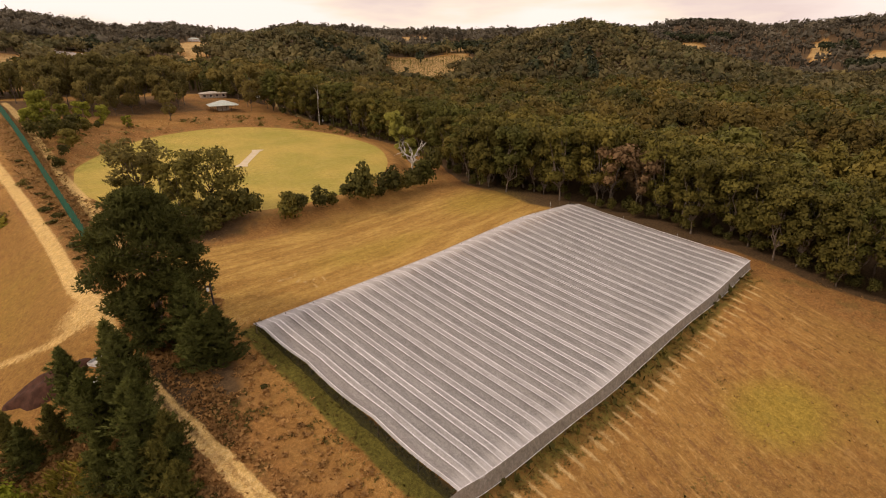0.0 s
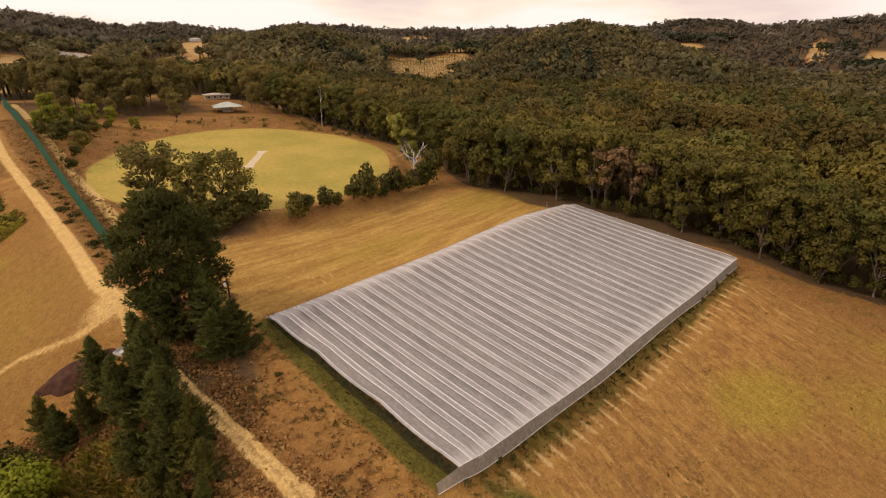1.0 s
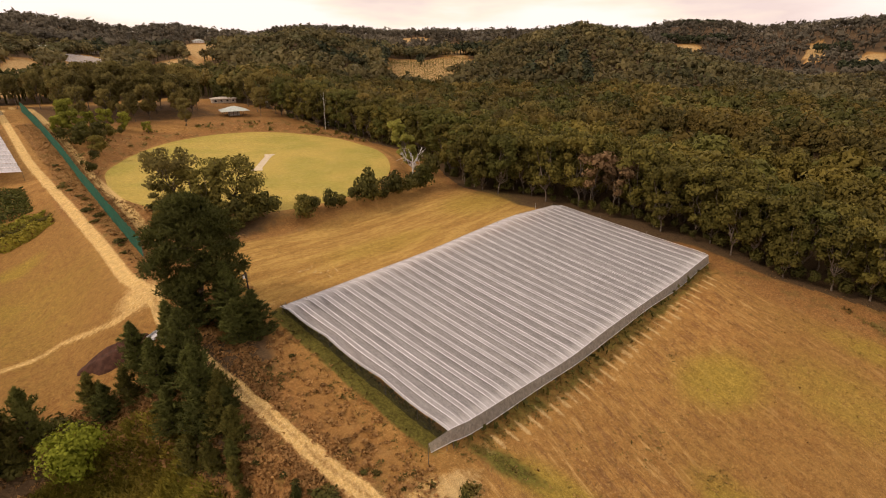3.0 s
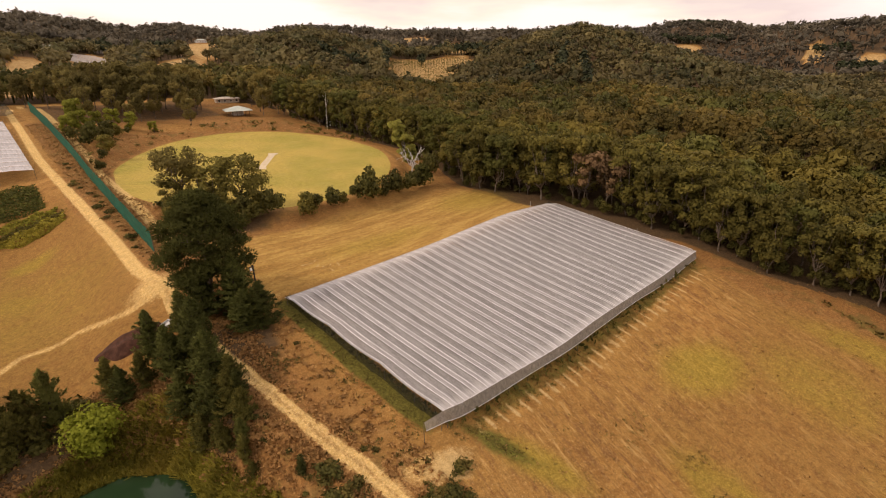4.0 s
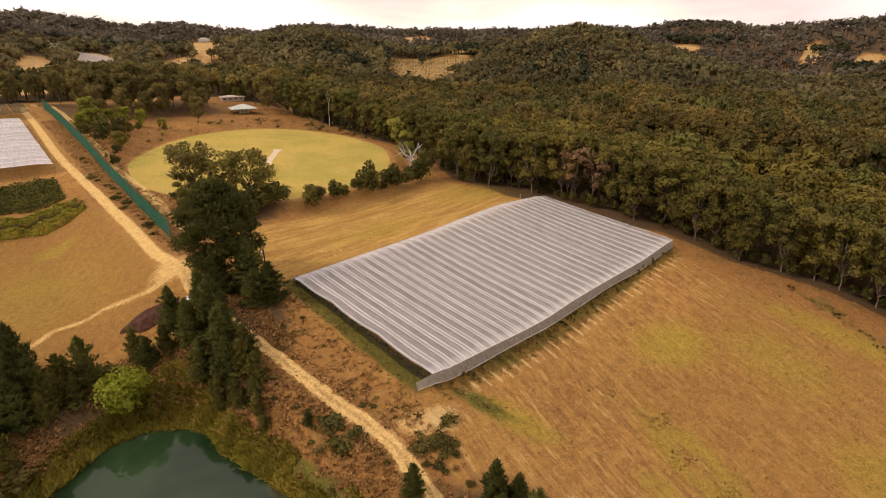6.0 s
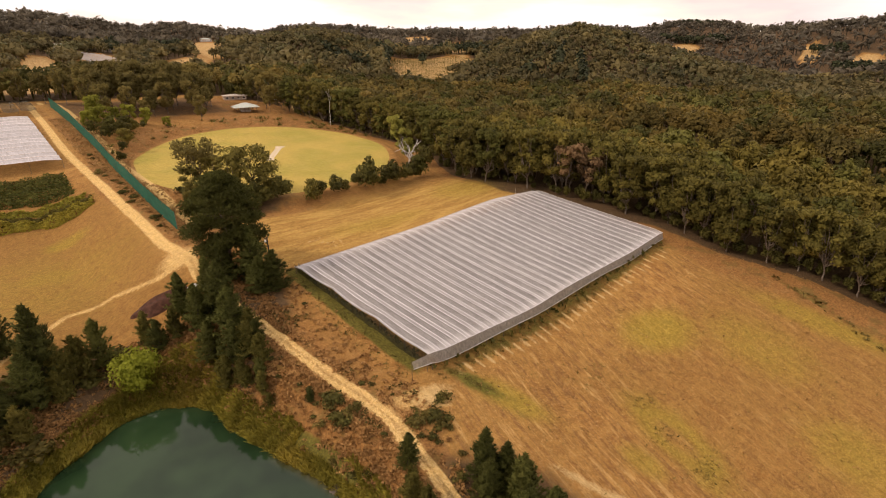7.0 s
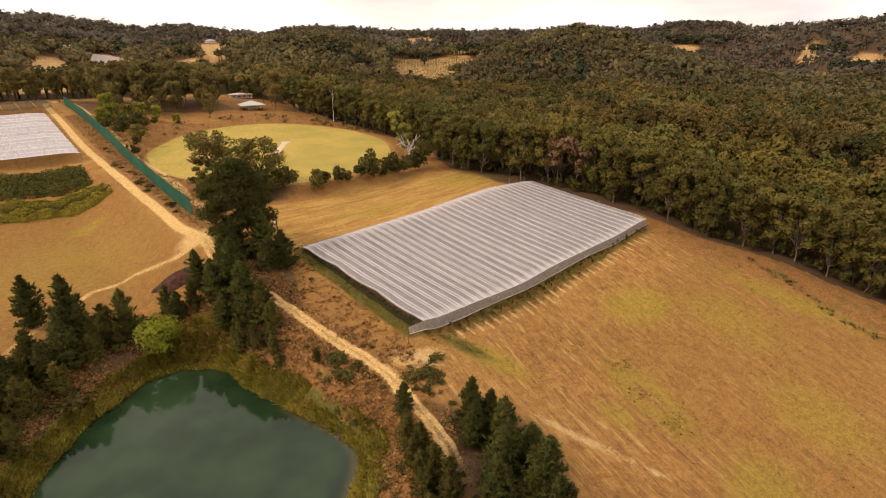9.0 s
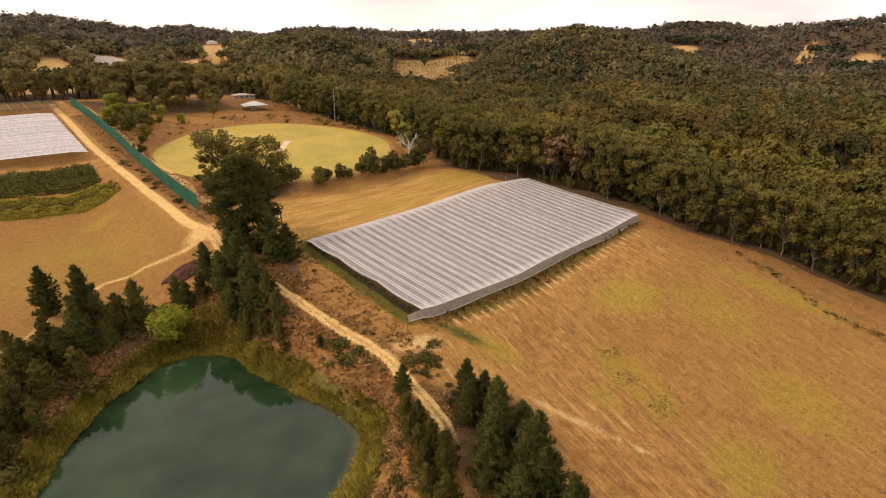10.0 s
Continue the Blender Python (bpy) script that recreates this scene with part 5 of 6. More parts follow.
# ---------------------------------------------------------------- the woods behind, too many to count
def planted(lo, hi, step, seed, bearing=(-8, 96)):
    """Jittered places between two distances from the valley's mouth, inside the woods."""
    rng = np.random.default_rng(seed)
    r = math.ceil(hi / step)
    gx, gy = np.meshgrid(np.arange(-r, r + 1), np.arange(-r, r + 1), indexing="ij")
    x = -45 + step * (gx.ravel() + rng.uniform(-0.46, 0.46, gx.size))
    y = -50 + step * (gy.ravel() + rng.uniform(-0.46, 0.46, gx.size))
    d, az = np.hypot(x + 45, y + 50), np.degrees(np.arctan2(x + 45, y + 50))
    ok = (d >= lo) & (d < hi) & (az > bearing[0]) & (az < bearing[1])
    x, y = x[ok], y[ok]
    ok = in_wood(x, y)
    x, y = x[ok], y[ok]
    first_rows = (x < wood_edge(y) + np.where(y < 100, 23.5, 11.0)) & (y < 234) & (y > -68) & (x > 60)
    return x[~first_rows], y[~first_rows]


def woodland(name, x, y, seed, lumps, leaves, leaf, height, spread, material, label, uneven=0.42, rise=0.1):
    """Many crowns in one mesh: each some rounded lumps, leafy all over, that thin out to a dark foot."""
    rng = np.random.default_rng(seed)
    n = len(x)
    z = ground_height(x, y)
    w = spread * (0.62 + 0.80 * rng.random(n) ** 1.4)
    h = height * (0.90 - uneven / 2 + uneven * rng.random(n) + 0.16 * wobble(x, y, 19.0, 7.0)) * (0.86 + 0.16 * w / spread)
    tone = np.clip(rng.normal(0.35, 0.28, n) + 0.25 * wobble(x, y, 40.0, 3.0), 0, 1)
    ang = rng.random((n, 1)) * 6.28 + np.arange(lumps)[None] * 2.4 + rng.normal(0, 0.3, (n, lumps))
    reach = np.sqrt((np.arange(lumps)[None] + 0.3 * rng.random((n, lumps))) / lumps) * 0.74 * w[:, None]
    high = h[:, None] * (0.92 - 0.42 * (reach / w[:, None]) ** 1.6 - 0.16 * rng.random((n, lumps)))
    c = np.stack([x[:, None] + np.cos(ang) * reach, y[:, None] + np.sin(ang) * reach, z[:, None] + high], -1)
    r = w[:, None] * (0.38 + 0.20 * rng.random((n, lumps)))
    d = rng.normal(0, 1, (n, lumps, leaves, 3))
    d[..., 2] += 0.5
    d /= np.linalg.norm(d, axis=-1, keepdims=True)
    p = (c[:, :, None] + d * r[..., None, None] * (0.74 + 0.42 * rng.random((n, lumps, leaves, 1))) * np.array([1, 1, 0.85])).reshape(-1, 3)
    v, f = sprays(rng, p, np.repeat(leaf * w / spread, lumps * leaves), d.reshape(-1, 3) * 1.5, True)
    t = np.repeat(tone, lumps * leaves * 3)
    axis = np.stack([x, y, z + 0.5 * h], -1)[:, None, None]
    crown_out = unit(c[:, :, None] + d * r[..., None, None] - axis)
    nv = np.repeat((unit(d * 0.75 + crown_out * 0.6) + np.array([0, 0, rise]) + 0.2 * rng.normal(0, 1, d.shape)).reshape(-1, 3), 3, 0)
    core, cf = LUMP
    cv = (c[:, :, None] + core[None, None] * (0.54 * r)[..., None, None] * (1 + 0.22 * rng.normal(0, 1, (n, lumps, len(core), 1))) * np.array([1, 1, 0.85])).reshape(-1, 3)
    cf = (np.arange(n * lumps)[:, None, None] * len(core) + cf[None]).reshape(-1, 3) + len(v)
    v = np.concatenate([v, cv])
    nv = np.concatenate([nv, np.tile(core, (n * lumps, 1))])
    t = np.concatenate([t, np.repeat(tone, lumps * len(core))])
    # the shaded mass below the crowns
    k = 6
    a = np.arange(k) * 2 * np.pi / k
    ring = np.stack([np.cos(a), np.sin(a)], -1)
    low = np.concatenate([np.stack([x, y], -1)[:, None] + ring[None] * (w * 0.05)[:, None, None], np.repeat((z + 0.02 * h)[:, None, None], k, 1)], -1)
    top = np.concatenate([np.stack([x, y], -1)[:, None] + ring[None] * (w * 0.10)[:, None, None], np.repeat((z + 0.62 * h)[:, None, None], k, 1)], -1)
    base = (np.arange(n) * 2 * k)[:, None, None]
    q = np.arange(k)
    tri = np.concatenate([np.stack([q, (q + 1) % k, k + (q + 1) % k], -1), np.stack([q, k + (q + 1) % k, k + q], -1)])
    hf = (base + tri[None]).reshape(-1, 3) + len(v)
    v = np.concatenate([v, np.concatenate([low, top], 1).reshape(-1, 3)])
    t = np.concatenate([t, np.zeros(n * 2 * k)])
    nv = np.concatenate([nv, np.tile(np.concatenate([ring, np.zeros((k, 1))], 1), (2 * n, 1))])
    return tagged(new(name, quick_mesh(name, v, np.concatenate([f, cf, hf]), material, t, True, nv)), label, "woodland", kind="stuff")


x, y = planted(110, 300, 7.6, 1)
strip_x = wood_edge(y) + 84
ok = (x < strip_x) & (y < 100)
woodland("woodland", x[ok], y[ok], 1, 10, 50, 0.62, 16.5, 4.8, M_GUM, "olive green gums along the eastern paddock")
woodland("woodland", x[~ok], y[~ok], 5, 10, 38, 0.74, 17.5, 5.7, M_GUM_MID, "dense olive green gum forest beyond the creek")
r = np.random.default_rng(77)
y = r.uniform(-110, 66, 470)
x = wood_edge(y) + 101 + r.uniform(-18, 18, 470)
woodland("gully_scrub", x, y, 6, 5, 18, 0.72, 7.0, 3.5, M_GUM_MID, "dark scrubby trees along the forest creek")
x, y = planted(300, 500, 8.8, 2)
woodland("woodland", x, y, 2, 7, 20, 1.05, 15.5, 6.1, M_GUM_MID, "dense olive green gum forest in the valley", 0.42, 0.3)
x, y = planted(500, 900, 12.5, 3, (1, 86))
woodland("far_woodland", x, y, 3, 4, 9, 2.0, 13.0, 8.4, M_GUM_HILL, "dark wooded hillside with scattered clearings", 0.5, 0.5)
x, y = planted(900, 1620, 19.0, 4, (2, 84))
woodland("far_woodland", x, y, 4, 2, 5, 3.3, 12.0, 12.0, M_GUM_HAZED, "dark wooded hills along the skyline", 0.8, 0.6)


def pine_belt(rows, seed, label):
    """Dark windbreak pines along lines of bearing and distance."""
    xs, ys = [], []
    for a0, r0, a1, r1, wide in rows:
        n = int(max(6, math.hypot((a1 - a0) * 0.0175 * r0, r1 - r0) / 3.0)) * wide
        t = np.random.default_rng(seed).random(n)
        az, r = np.radians(a0 + (a1 - a0) * t), r0 + (r1 - r0) * t + np.random.default_rng(seed + 1).normal(0, 3.0 * wide, n)
        xs.append(-45 + r * np.sin(az))
        ys.append(-50 + r * np.cos(az))
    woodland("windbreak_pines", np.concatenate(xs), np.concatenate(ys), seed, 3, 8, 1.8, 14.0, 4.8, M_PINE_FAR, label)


pine_belt([(36.9, 610, 37.1, 800, 2), (37.6, 850, 43.2, 860, 3), (40.6, 700, 40.7, 745, 1), (44.5, 845, 49.0, 840, 3), (33.0, 800, 37.0, 830, 4), (43.0, 840, 47.0, 870, 3)], 41, "dark pine windbreaks round the far vineyard")
pine_belt([(9.0, 880, 12.0, 880, 4), (15.0, 900, 17.4, 900, 3), (22.0, 880, 25.0, 860, 3), (64.0, 1240, 70.0, 1250, 4), (78.5, 1010, 82.5, 1000, 4), (54.5, 560, 55.3, 640, 3), (51.0, 560, 52.5, 570, 4), (57.0, 590, 57.6, 520, 3), (30.0, 640, 35.0, 640, 3), (65.0, 1480, 69.0, 1480, 3), (76.5, 1180, 79.0, 1150, 3)], 51, "dark pine groves on the far hills")

# ---------------------------------------------------------------- along the tracks
def G(x, y):
    return float(ground_height(x, y))


# green shade-cloth windbreak
fence = thing("windbreak_fence", -15, 74, G(-15, 74), "long green shade-cloth windbreak on posts beside the track", "fence")
inverse = fence.matrix_world.inverted()
FENCE_LINE = [(-15.2, 72.5), (-14.2, 101), (-13.4, 140), (-12.8, 176), (-12.6, 225), (-12.4, 276)]
fy = np.arange(77.0, 276, 4.0)
fx = np.interp(fy, [p[1] for p in FENCE_LINE], [p[0] for p in FENCE_LINE])
for n in range(len(fy) - 1):
    t = np.linspace(0, 1, 7)
    x, y = fx[n] + (fx[n + 1] - fx[n]) * t, fy[n] + 4.0 * t
    g = ground_height(x, y)
    rows = [np.stack([x + 0.05 * np.sin(7 * t + n) * f, y, g + 0.05 + 4.7 * f - 0.08 * np.sin(np.pi * t) * f], -1) for f in (0, 0.35, 0.7, 1)]
    i, j = np.meshgrid(np.arange(3), np.arange(6), indexing="ij")
    q = np.stack([i * 7 + j, i * 7 + j + 1, (i + 1) * 7 + j + 1, (i + 1) * 7 + j], -1).reshape(-1, 4)
    me = quick_mesh("cloth_panel", np.concatenate(rows), q, M_GREENNET, smooth_shade=True)
    part("cloth_panel", me, fence).matrix_parent_inverse = inverse
    v3, q = tube([(fx[n] + 0.1, fy[n], g[0] - 0.2), (fx[n] + 0.1, fy[n], g[0] + 4.9)], [0.09, 0.08], 6)
    part("post", quick_mesh("post", v3, q, M_POST), fence).matrix_parent_inverse = inverse

# timber pole with its fittings
pole = thing("power_pole", -7.6, 41.2, G(-7.6, 41.2), "dark weathered timber pole with a pale fitting on top", "pole")
v3, q = tube([(0, 0, -0.3), (-0.03, 0, 4.5), (-0.1, 0, 8.9)], [0.17, 0.15, 0.12], 8)
shaft = part("shaft", quick_mesh("shaft", v3, q, M_POLE, smooth_shade=True), pole)
part("crossarm", box_mesh("crossarm", (0.9, 0.10, 0.12), M_POLE, (-0.35, 0.14, 8.55), 0.01), pole)
part("fitting", box_mesh("fitting", (0.34, 0.30, 0.5), M_WHITE, (-0.5, 0.05, 8.1), 0.04), pole, "pale metal fitting")
for z in (5.2, 3.4):
    part("bracket", box_mesh("bracket", (0.3, 0.12, 0.5), M_STEEL, (-0.2, 0, z), 0.02), pole)

# mulch heap
bm = bmesh.new()
bmesh.ops.create_grid(bm, x_segments=44, y_segments=30, size=0.5)
heap_rng = np.random.default_rng(4)
for v in bm.verts:
    u, w = v.co.x * 2, v.co.y * 2
    edge = 0.86 + 0.10 * math.sin(3 * math.atan2(w, u) + 1) + 0.07 * math.sin(5 * math.atan2(w, u))
    d = math.hypot(u, w) / edge
    x, y = -27.6 + u * 7.0 * 0.80 - w * 3.6 * 0.35, 49.8 + u * 7.0 * -0.22 + w * 3.6 * 0.95
    h = max(0.0, 1 - d * d) ** 0.6 * 1.5 * (0.9 + 0.25 * math.sin(5 * u + 2 * w) * math.sin(4 * w))
    v.co = (x, y, G(x, y) + (h + heap_rng.normal(0, 0.035) if d < 1 else -0.25))
tagged(new("mulch_mound", bm_mesh("mulch_mound", bm, M_HEAP, True)), "dark brown heap of mulch on bare soil", "mulch heap")

# bits of white scrap beside it
scrap = thing("farm_trailer", -21.8, 46.6, G(-21.8, 46.6), "small battered white farm trailer with a loose sheet", "trailer", turn=35)
part("tray", box_mesh("tray", (2.2, 1.4, 0.12), M_WHITE, (0, 0, 0.62), 0.02), scrap)
for sx in (-1.06, 1.06):
    part("tailboard", box_mesh("tailboard", (0.06, 1.4, 0.38), M_WHITE, (sx, 0, 0.86), 0.01), scrap)
for sy in (-0.72, 0.72):
    part("sideboard", box_mesh("sideboard", (2.2, 0.06, 0.38), M_STEEL, (0, sy, 0.86), 0.01), scrap)
    bm = bmesh.new()
    bmesh.ops.create_cone(bm, cap_ends=True, segments=14, radius1=0.34, radius2=0.34, depth=0.2, matrix=Matrix.Translation((-0.1, sy * 1.18, 0.34)) @ Matrix.Rotation(radians(90), 4, "X"))
    part("wheel", bm_mesh("wheel", bm, M_POLE), scrap, "black rubber wheel")
part("drawbar", box_mesh("drawbar", (1.3, 0.1, 0.1), M_STEEL, (1.7, 0, 0.5), 0.01), scrap)
sheet = tagged(new("roofing_sheet", box_mesh("roofing_sheet", (1.9, 1.1, 0.05), M_WHITE, (0, 0, 0.1), 0.01)), "loose white roofing sheet lying on the ground", "sheet")
sheet.matrix_world = pose(-22.9, 44.2, G(-22.9, 44.2), 8, -6, 20)

# boulder at the water's edge
bm = bmesh.new()
bmesh.ops.create_icosphere(bm, subdivisions=3, radius=1.0)
for v in bm.verts:
    v.co *= 0.85 + 0.22 * noise.noise(v.co * 1.6) + 0.1 * noise.noise(v.co * 4)
    v.co.z = max(v.co.z, -0.3) * 0.55
    v.co.x *= 1.25
rock = tagged(new("boulder", bm_mesh("boulder", bm, M_ROCK, True)), "grey-brown boulder lying at the water's edge", "boulder")
rock.matrix_world = pose(-22.3, -5.8, G(-22.3, -5.8) + 0.12, 0, 0, 40)

# ---------------------------------------------------------------- the sports ground
outline = []
L, NECK, FLARE = 14.0, 1.25, 2.0
for sx, sy in ((1, 1), (-1, 1), (-1, -1), (1, -1)):
    pts = [(sx * L, sy * FLARE), (sx * (L - 1.6), sy * FLARE * 0.9), (sx * (L - 4.0), sy * NECK)]
    outline += pts if sx * sy > 0 else pts[::-1]
bm = bmesh.new()
face = bm.faces.new([bm.verts.new((x, y, 0)) for x, y in outline])
up = bmesh.ops.extrude_face_region(bm, geom=[face])
bmesh.ops.translate(bm, vec=(0, 0, 0.07), verts=[v for v in up["geom"] if isinstance(v, bmesh.types.BMVert)])
bmesh.ops.recalc_face_normals(bm, faces=bm.faces[:])
pitch = tagged(new("cricket_pitch", bm_mesh("cricket_pitch", bm, M_PITCH)), "pale synthetic cricket pitch flared at both ends", "cricket pitch")
pitch.matrix_world = pose(42.0, 141.5, OVAL_Z - 0.01, 0, 0, math.degrees(math.atan2(23, 16)))


def hip_roof(name, lx, ly, eave, ridge_z, ridge, material):
    """A four-sided roof with a short ridge, with thickness at the eaves."""
    a, b = lx / 2, ly / 2
    v = [(-a, -b, eave), (a, -b, eave), (a, b, eave), (-a, b, eave), (-ridge / 2, 0, ridge_z), (ridge / 2, 0, ridge_z)]
    low = [(x, y, z - 0.22) for x, y, z in v[:4]]
    bm = bmesh.new()
    vs = [bm.verts.new(p) for p in v + low]
    for f in ((0, 1, 5, 4), (1, 2, 5), (2, 3, 4, 5), (3, 0, 4), (6, 7, 1, 0), (7, 8, 2, 1), (8, 9, 3, 2), (9, 6, 0, 3), (9, 8, 7, 6)):
        bm.faces.new([vs[k] for k in f])
    return bm_mesh(name, bm, material)


def house(name, x, y, lx, ly, wall, roof, turn, label, category, m_wall, m_roof, open_sides=False, overhang=0.7, ridge=None, sink=0.0):
    """A low building: walls with real openings' panes, doors, and a hipped roof."""
    ob = thing(name, x, y, G(x, y) - sink, label, category, turn=turn)
    if open_sides:
        part("wall", box_mesh("wall", (lx * 0.5, ly * 0.55, wall), m_wall, (0, ly * 0.12, wall / 2)), ob)
        for px in np.linspace(-lx / 2, lx / 2, 6):
            for py in (-ly / 2, ly / 2):
                part("post", box_mesh("post", (0.16, 0.16, wall), M_POLE, (px, py, wall / 2)), ob)
    else:
        part("wall", box_mesh("wall", (lx, ly, wall), m_wall, (0, 0, wall / 2)), ob)
    for px in np.linspace(-lx * 0.38, lx * 0.38, 4):
        if not open_sides:
            w = part("window", box_mesh("window", (1.5, 0.12, 1.2), M_WHITE, (px, -ly / 2 - 0.03, wall * 0.55)), ob)
            part("pane", box_mesh("pane", (1.3, 0.06, 1.0), M_GLASS, (px, -ly / 2 - 0.075, wall * 0.55)), w)
    part("roof", hip_roof("roof", lx + 2 * overhang, ly + 2 * overhang, wall + 0.1, wall + roof, lx * 0.35 if ridge is None else ridge, m_roof), ob)
    return ob


house("pavilion", 72.0, 238.0, 10.5, 7.5, 2.7, 2.2, -12, "pavilion with a pale green hipped metal roof above the oval", "pavilion", M_WALL, M_ROOF, True, 1.6, 1.5)
house("shed", 84.0, 282.0, 13.0, 6.0, 2.4, 1.0, -10, "long cream shed behind the pavilion", "shed", M_WALL, M_WALL)
house("shed", 115.0, 285.0, 12.0, 7.0, 3.4, 1.6, -20, "small white shed beside the driveway", "shed", M_WHITE, M_ROOF)
for n, (x, y, lx, ly, hgt, turn) in enumerate(((64, 762, 26, 14, 8.0, -8), (150, 795, 22, 10, 5.5, 5), (128, 800, 18, 9, 5.0, 12), (330, 1010, 18, 10, 4.0, 0), (560, 980, 20, 10, 4.5, 20), (470, 960, 16, 9, 4.0, -10),
                                               (690, 545, 18, 10, 4.0, 30), (905, 200, 18, 10, 4.0, 60), (238, 980, 15, 9, 4.0, 0))):
    house("house", x, y, lx, ly, hgt, 2.4, turn, "distant cream house with a low roof among the trees", "house", M_WHITE if n % 2 else M_WALL, M_TILE if n % 3 else M_ROOF)
shelter = thing("shelter", 106.0, 196.0, G(106, 196), "small white open shelter at the trees' edge", "shelter", turn=-25)
part("roof", box_mesh("roof", (7.0, 3.0, 0.2), M_WHITE, (0, 0, 2.6), 0.03), shelter)
part("wall", box_mesh("wall", (6.6, 0.15, 1.0), M_WHITE, (0, 1.3, 0.9)), shelter)
for px in (-3.3, 0, 3.3):
    for py in (-1.3, 1.3):
        part("post", box_mesh("post", (0.12, 0.12, 2.6), M_WHITE, (px, py, 1.3)), shelter)

# pale nets on the far slope, and the dark net behind the near one
for name, cx, cy, lx, ly, mat, rows, label in (("net_canopy", 82, 645, 44, 170, M_NET, 11, "pale nets over rows on the far slope"), ("net_canopy", -58, 262, 76, 34, M_DARKNET_AND_SHADE, 12, "low black netting behind the white net")):
    far_net = thing(name, cx, cy, G(cx, cy), label, "netting")
    inverse = far_net.matrix_world.inverted()
    for k in range(rows):
        x0, x1 = cx - lx / 2 + lx * k / rows, cx - lx / 2 + lx * (k + 0.9) / rows
        ua, va = np.meshgrid(np.linspace(x0, x1, 3), np.linspace(cy - ly / 2, cy + ly / 2, 14), indexing="ij")
        z = ground_height(ua, va) + 3.4 - np.array([0, 0.5, 0])[:, None]
        i, j = np.meshgrid(np.arange(2), np.arange(13), indexing="ij")
        q = np.stack([i * 14 + j, (i + 1) * 14 + j, (i + 1) * 14 + j + 1, i * 14 + j + 1], -1).reshape(-1, 4)
        part("net_panel", quick_mesh("net_panel", np.stack([ua.ravel(), va.ravel(), z.ravel()], -1), q, mat, smooth_shade=True), far_net).matrix_parent_inverse = inverse
    for px in (-0.5, 0, 0.4):
        for py in (-0.5, 0.5):
            x, y = cx + lx * px, cy + ly * py
            v3, q = tube([(x, y, G(x, y) - 0.1), (x, y, G(x, y) + 3.4)], [0.09, 0.08], 5)
            part("post", quick_mesh("post", v3, q, M_POST), far_net).matrix_parent_inverse = inverse

# ---------------------------------------------------------------- hedges and orchard rows beside the track
rng = np.random.default_rng(23)
M_GARDEN = foliage("hedge_leaves", (0.16, 0.16, 0.025), (0.32, 0.285, 0.042), (0.36, 0.29, 0.046), 0.35)


M_ORCHARD = foliage("orchard_leaves", (0.050, 0.060, 0.014), (0.105, 0.112, 0.025), (0.13, 0.125, 0.028), 0.3)


def leafy_row(name, x0, y0, x1, y1, width, height, count, leaf, material, label, category, group=""):
    """A hedge row of leafy lumps along a line."""
    t = rng.random(count)
    swell = 0.75 + 0.35 * np.sin(t * 40) * np.sin(t * 17 + 1)
    ang = rng.random(count) * np.pi
    x = x0 + (x1 - x0) * t + 0.3 * rng.normal(0, 1, count)
    across = np.cos(ang) * width / 2 * swell
    nx, ny = -(y1 - y0) / math.hypot(x1 - x0, y1 - y0), (x1 - x0) / math.hypot(x1 - x0, y1 - y0)
    px, py = x + nx * across, y0 + (y1 - y0) * t + ny * across
    pz = ground_height(px, py) + np.sin(ang) * height * swell * (0.55 + 0.45 * rng.random(count))
    out = np.stack([nx * np.cos(ang), ny * np.cos(ang), np.sin(ang) + 0.2], -1)
    v, f = sprays(rng, np.stack([px, py, pz], -1), leaf, out)
    return tagged(new(name, quick_mesh(name, v, f, material, np.repeat(0.2 + 0.5 * rng.random(count), 4))), label, category, group, "stuff")


leafy_row("hedge", -80, 132.5, -24.8, 123.5, 4.2, 3.3, 6500, 0.36, M_GARDEN, "bright green leafy hedge row across the slope", "hedge")
leafy_row("hedge", -80, 140.5, -25.5, 130.5, 4.0, 2.6, 5200, 0.36, M_GARDEN, "bright green leafy hedge row across the slope", "hedge")
leafy_row("hedge", -80, 136.0, -24.5, 127.0, 2.8, 2.2, 3600, 0.36, M_SHRUB, "dark green leafy hedge row across the slope", "hedge")
for k in range(8):
    y = 138.5 + 2.2 * k
    leafy_row("orchard_row", -80, y + 7.5 - 0.3 * k, -27.2, y - 1.5, 2.6, 2.3, 2300, 0.34, M_ORCHARD, "dark green orchard row below the white net", "orchard row", "orchard rows")

# ---------------------------------------------------------------- reeds round the dam
n = 460000
x, y = rng.uniform(-75, -15, n), rng.uniform(-36, 42, n)
d = pond_distance(x, y) + 0.5 * wobble(x, y, 2.3)
keep = (d > -0.9) & (d < 3.6 + 5.0 * blob(x, y, -30, 31, 8, 7) - 2.2 * (blob(x, y, -22, -3, 3, 8) > 0.5))
x, y = x[keep], y[keep]
n = len(x)
z = np.maximum(ground_height(x, y), WATER - 0.15)
h = (0.6 + 0.75 * rng.random(n)) * (0.85 + 0.35 * wobble(x, y, 1.6, 5.0))
lean = rng.normal(0, 0.5, (n, 2))
wide = 0.10 + 0.10 * rng.random(n)
a = rng.random(n) * 6.28
foot = np.stack([x, y, z - 0.05], -1)
sidew = np.stack([np.cos(a) * wide, np.sin(a) * wide, 0 * a], -1)
tip = foot + np.stack([lean[:, 0] * h, lean[:, 1] * h, h], -1)
flip = (np.cross(2 * sidew, tip - foot)[:, 2] < 0)[:, None]
sidew = np.where(flip, -sidew, sidew)
verts = np.stack([foot - sidew, foot + sidew, tip], 1).reshape(-1, 3)
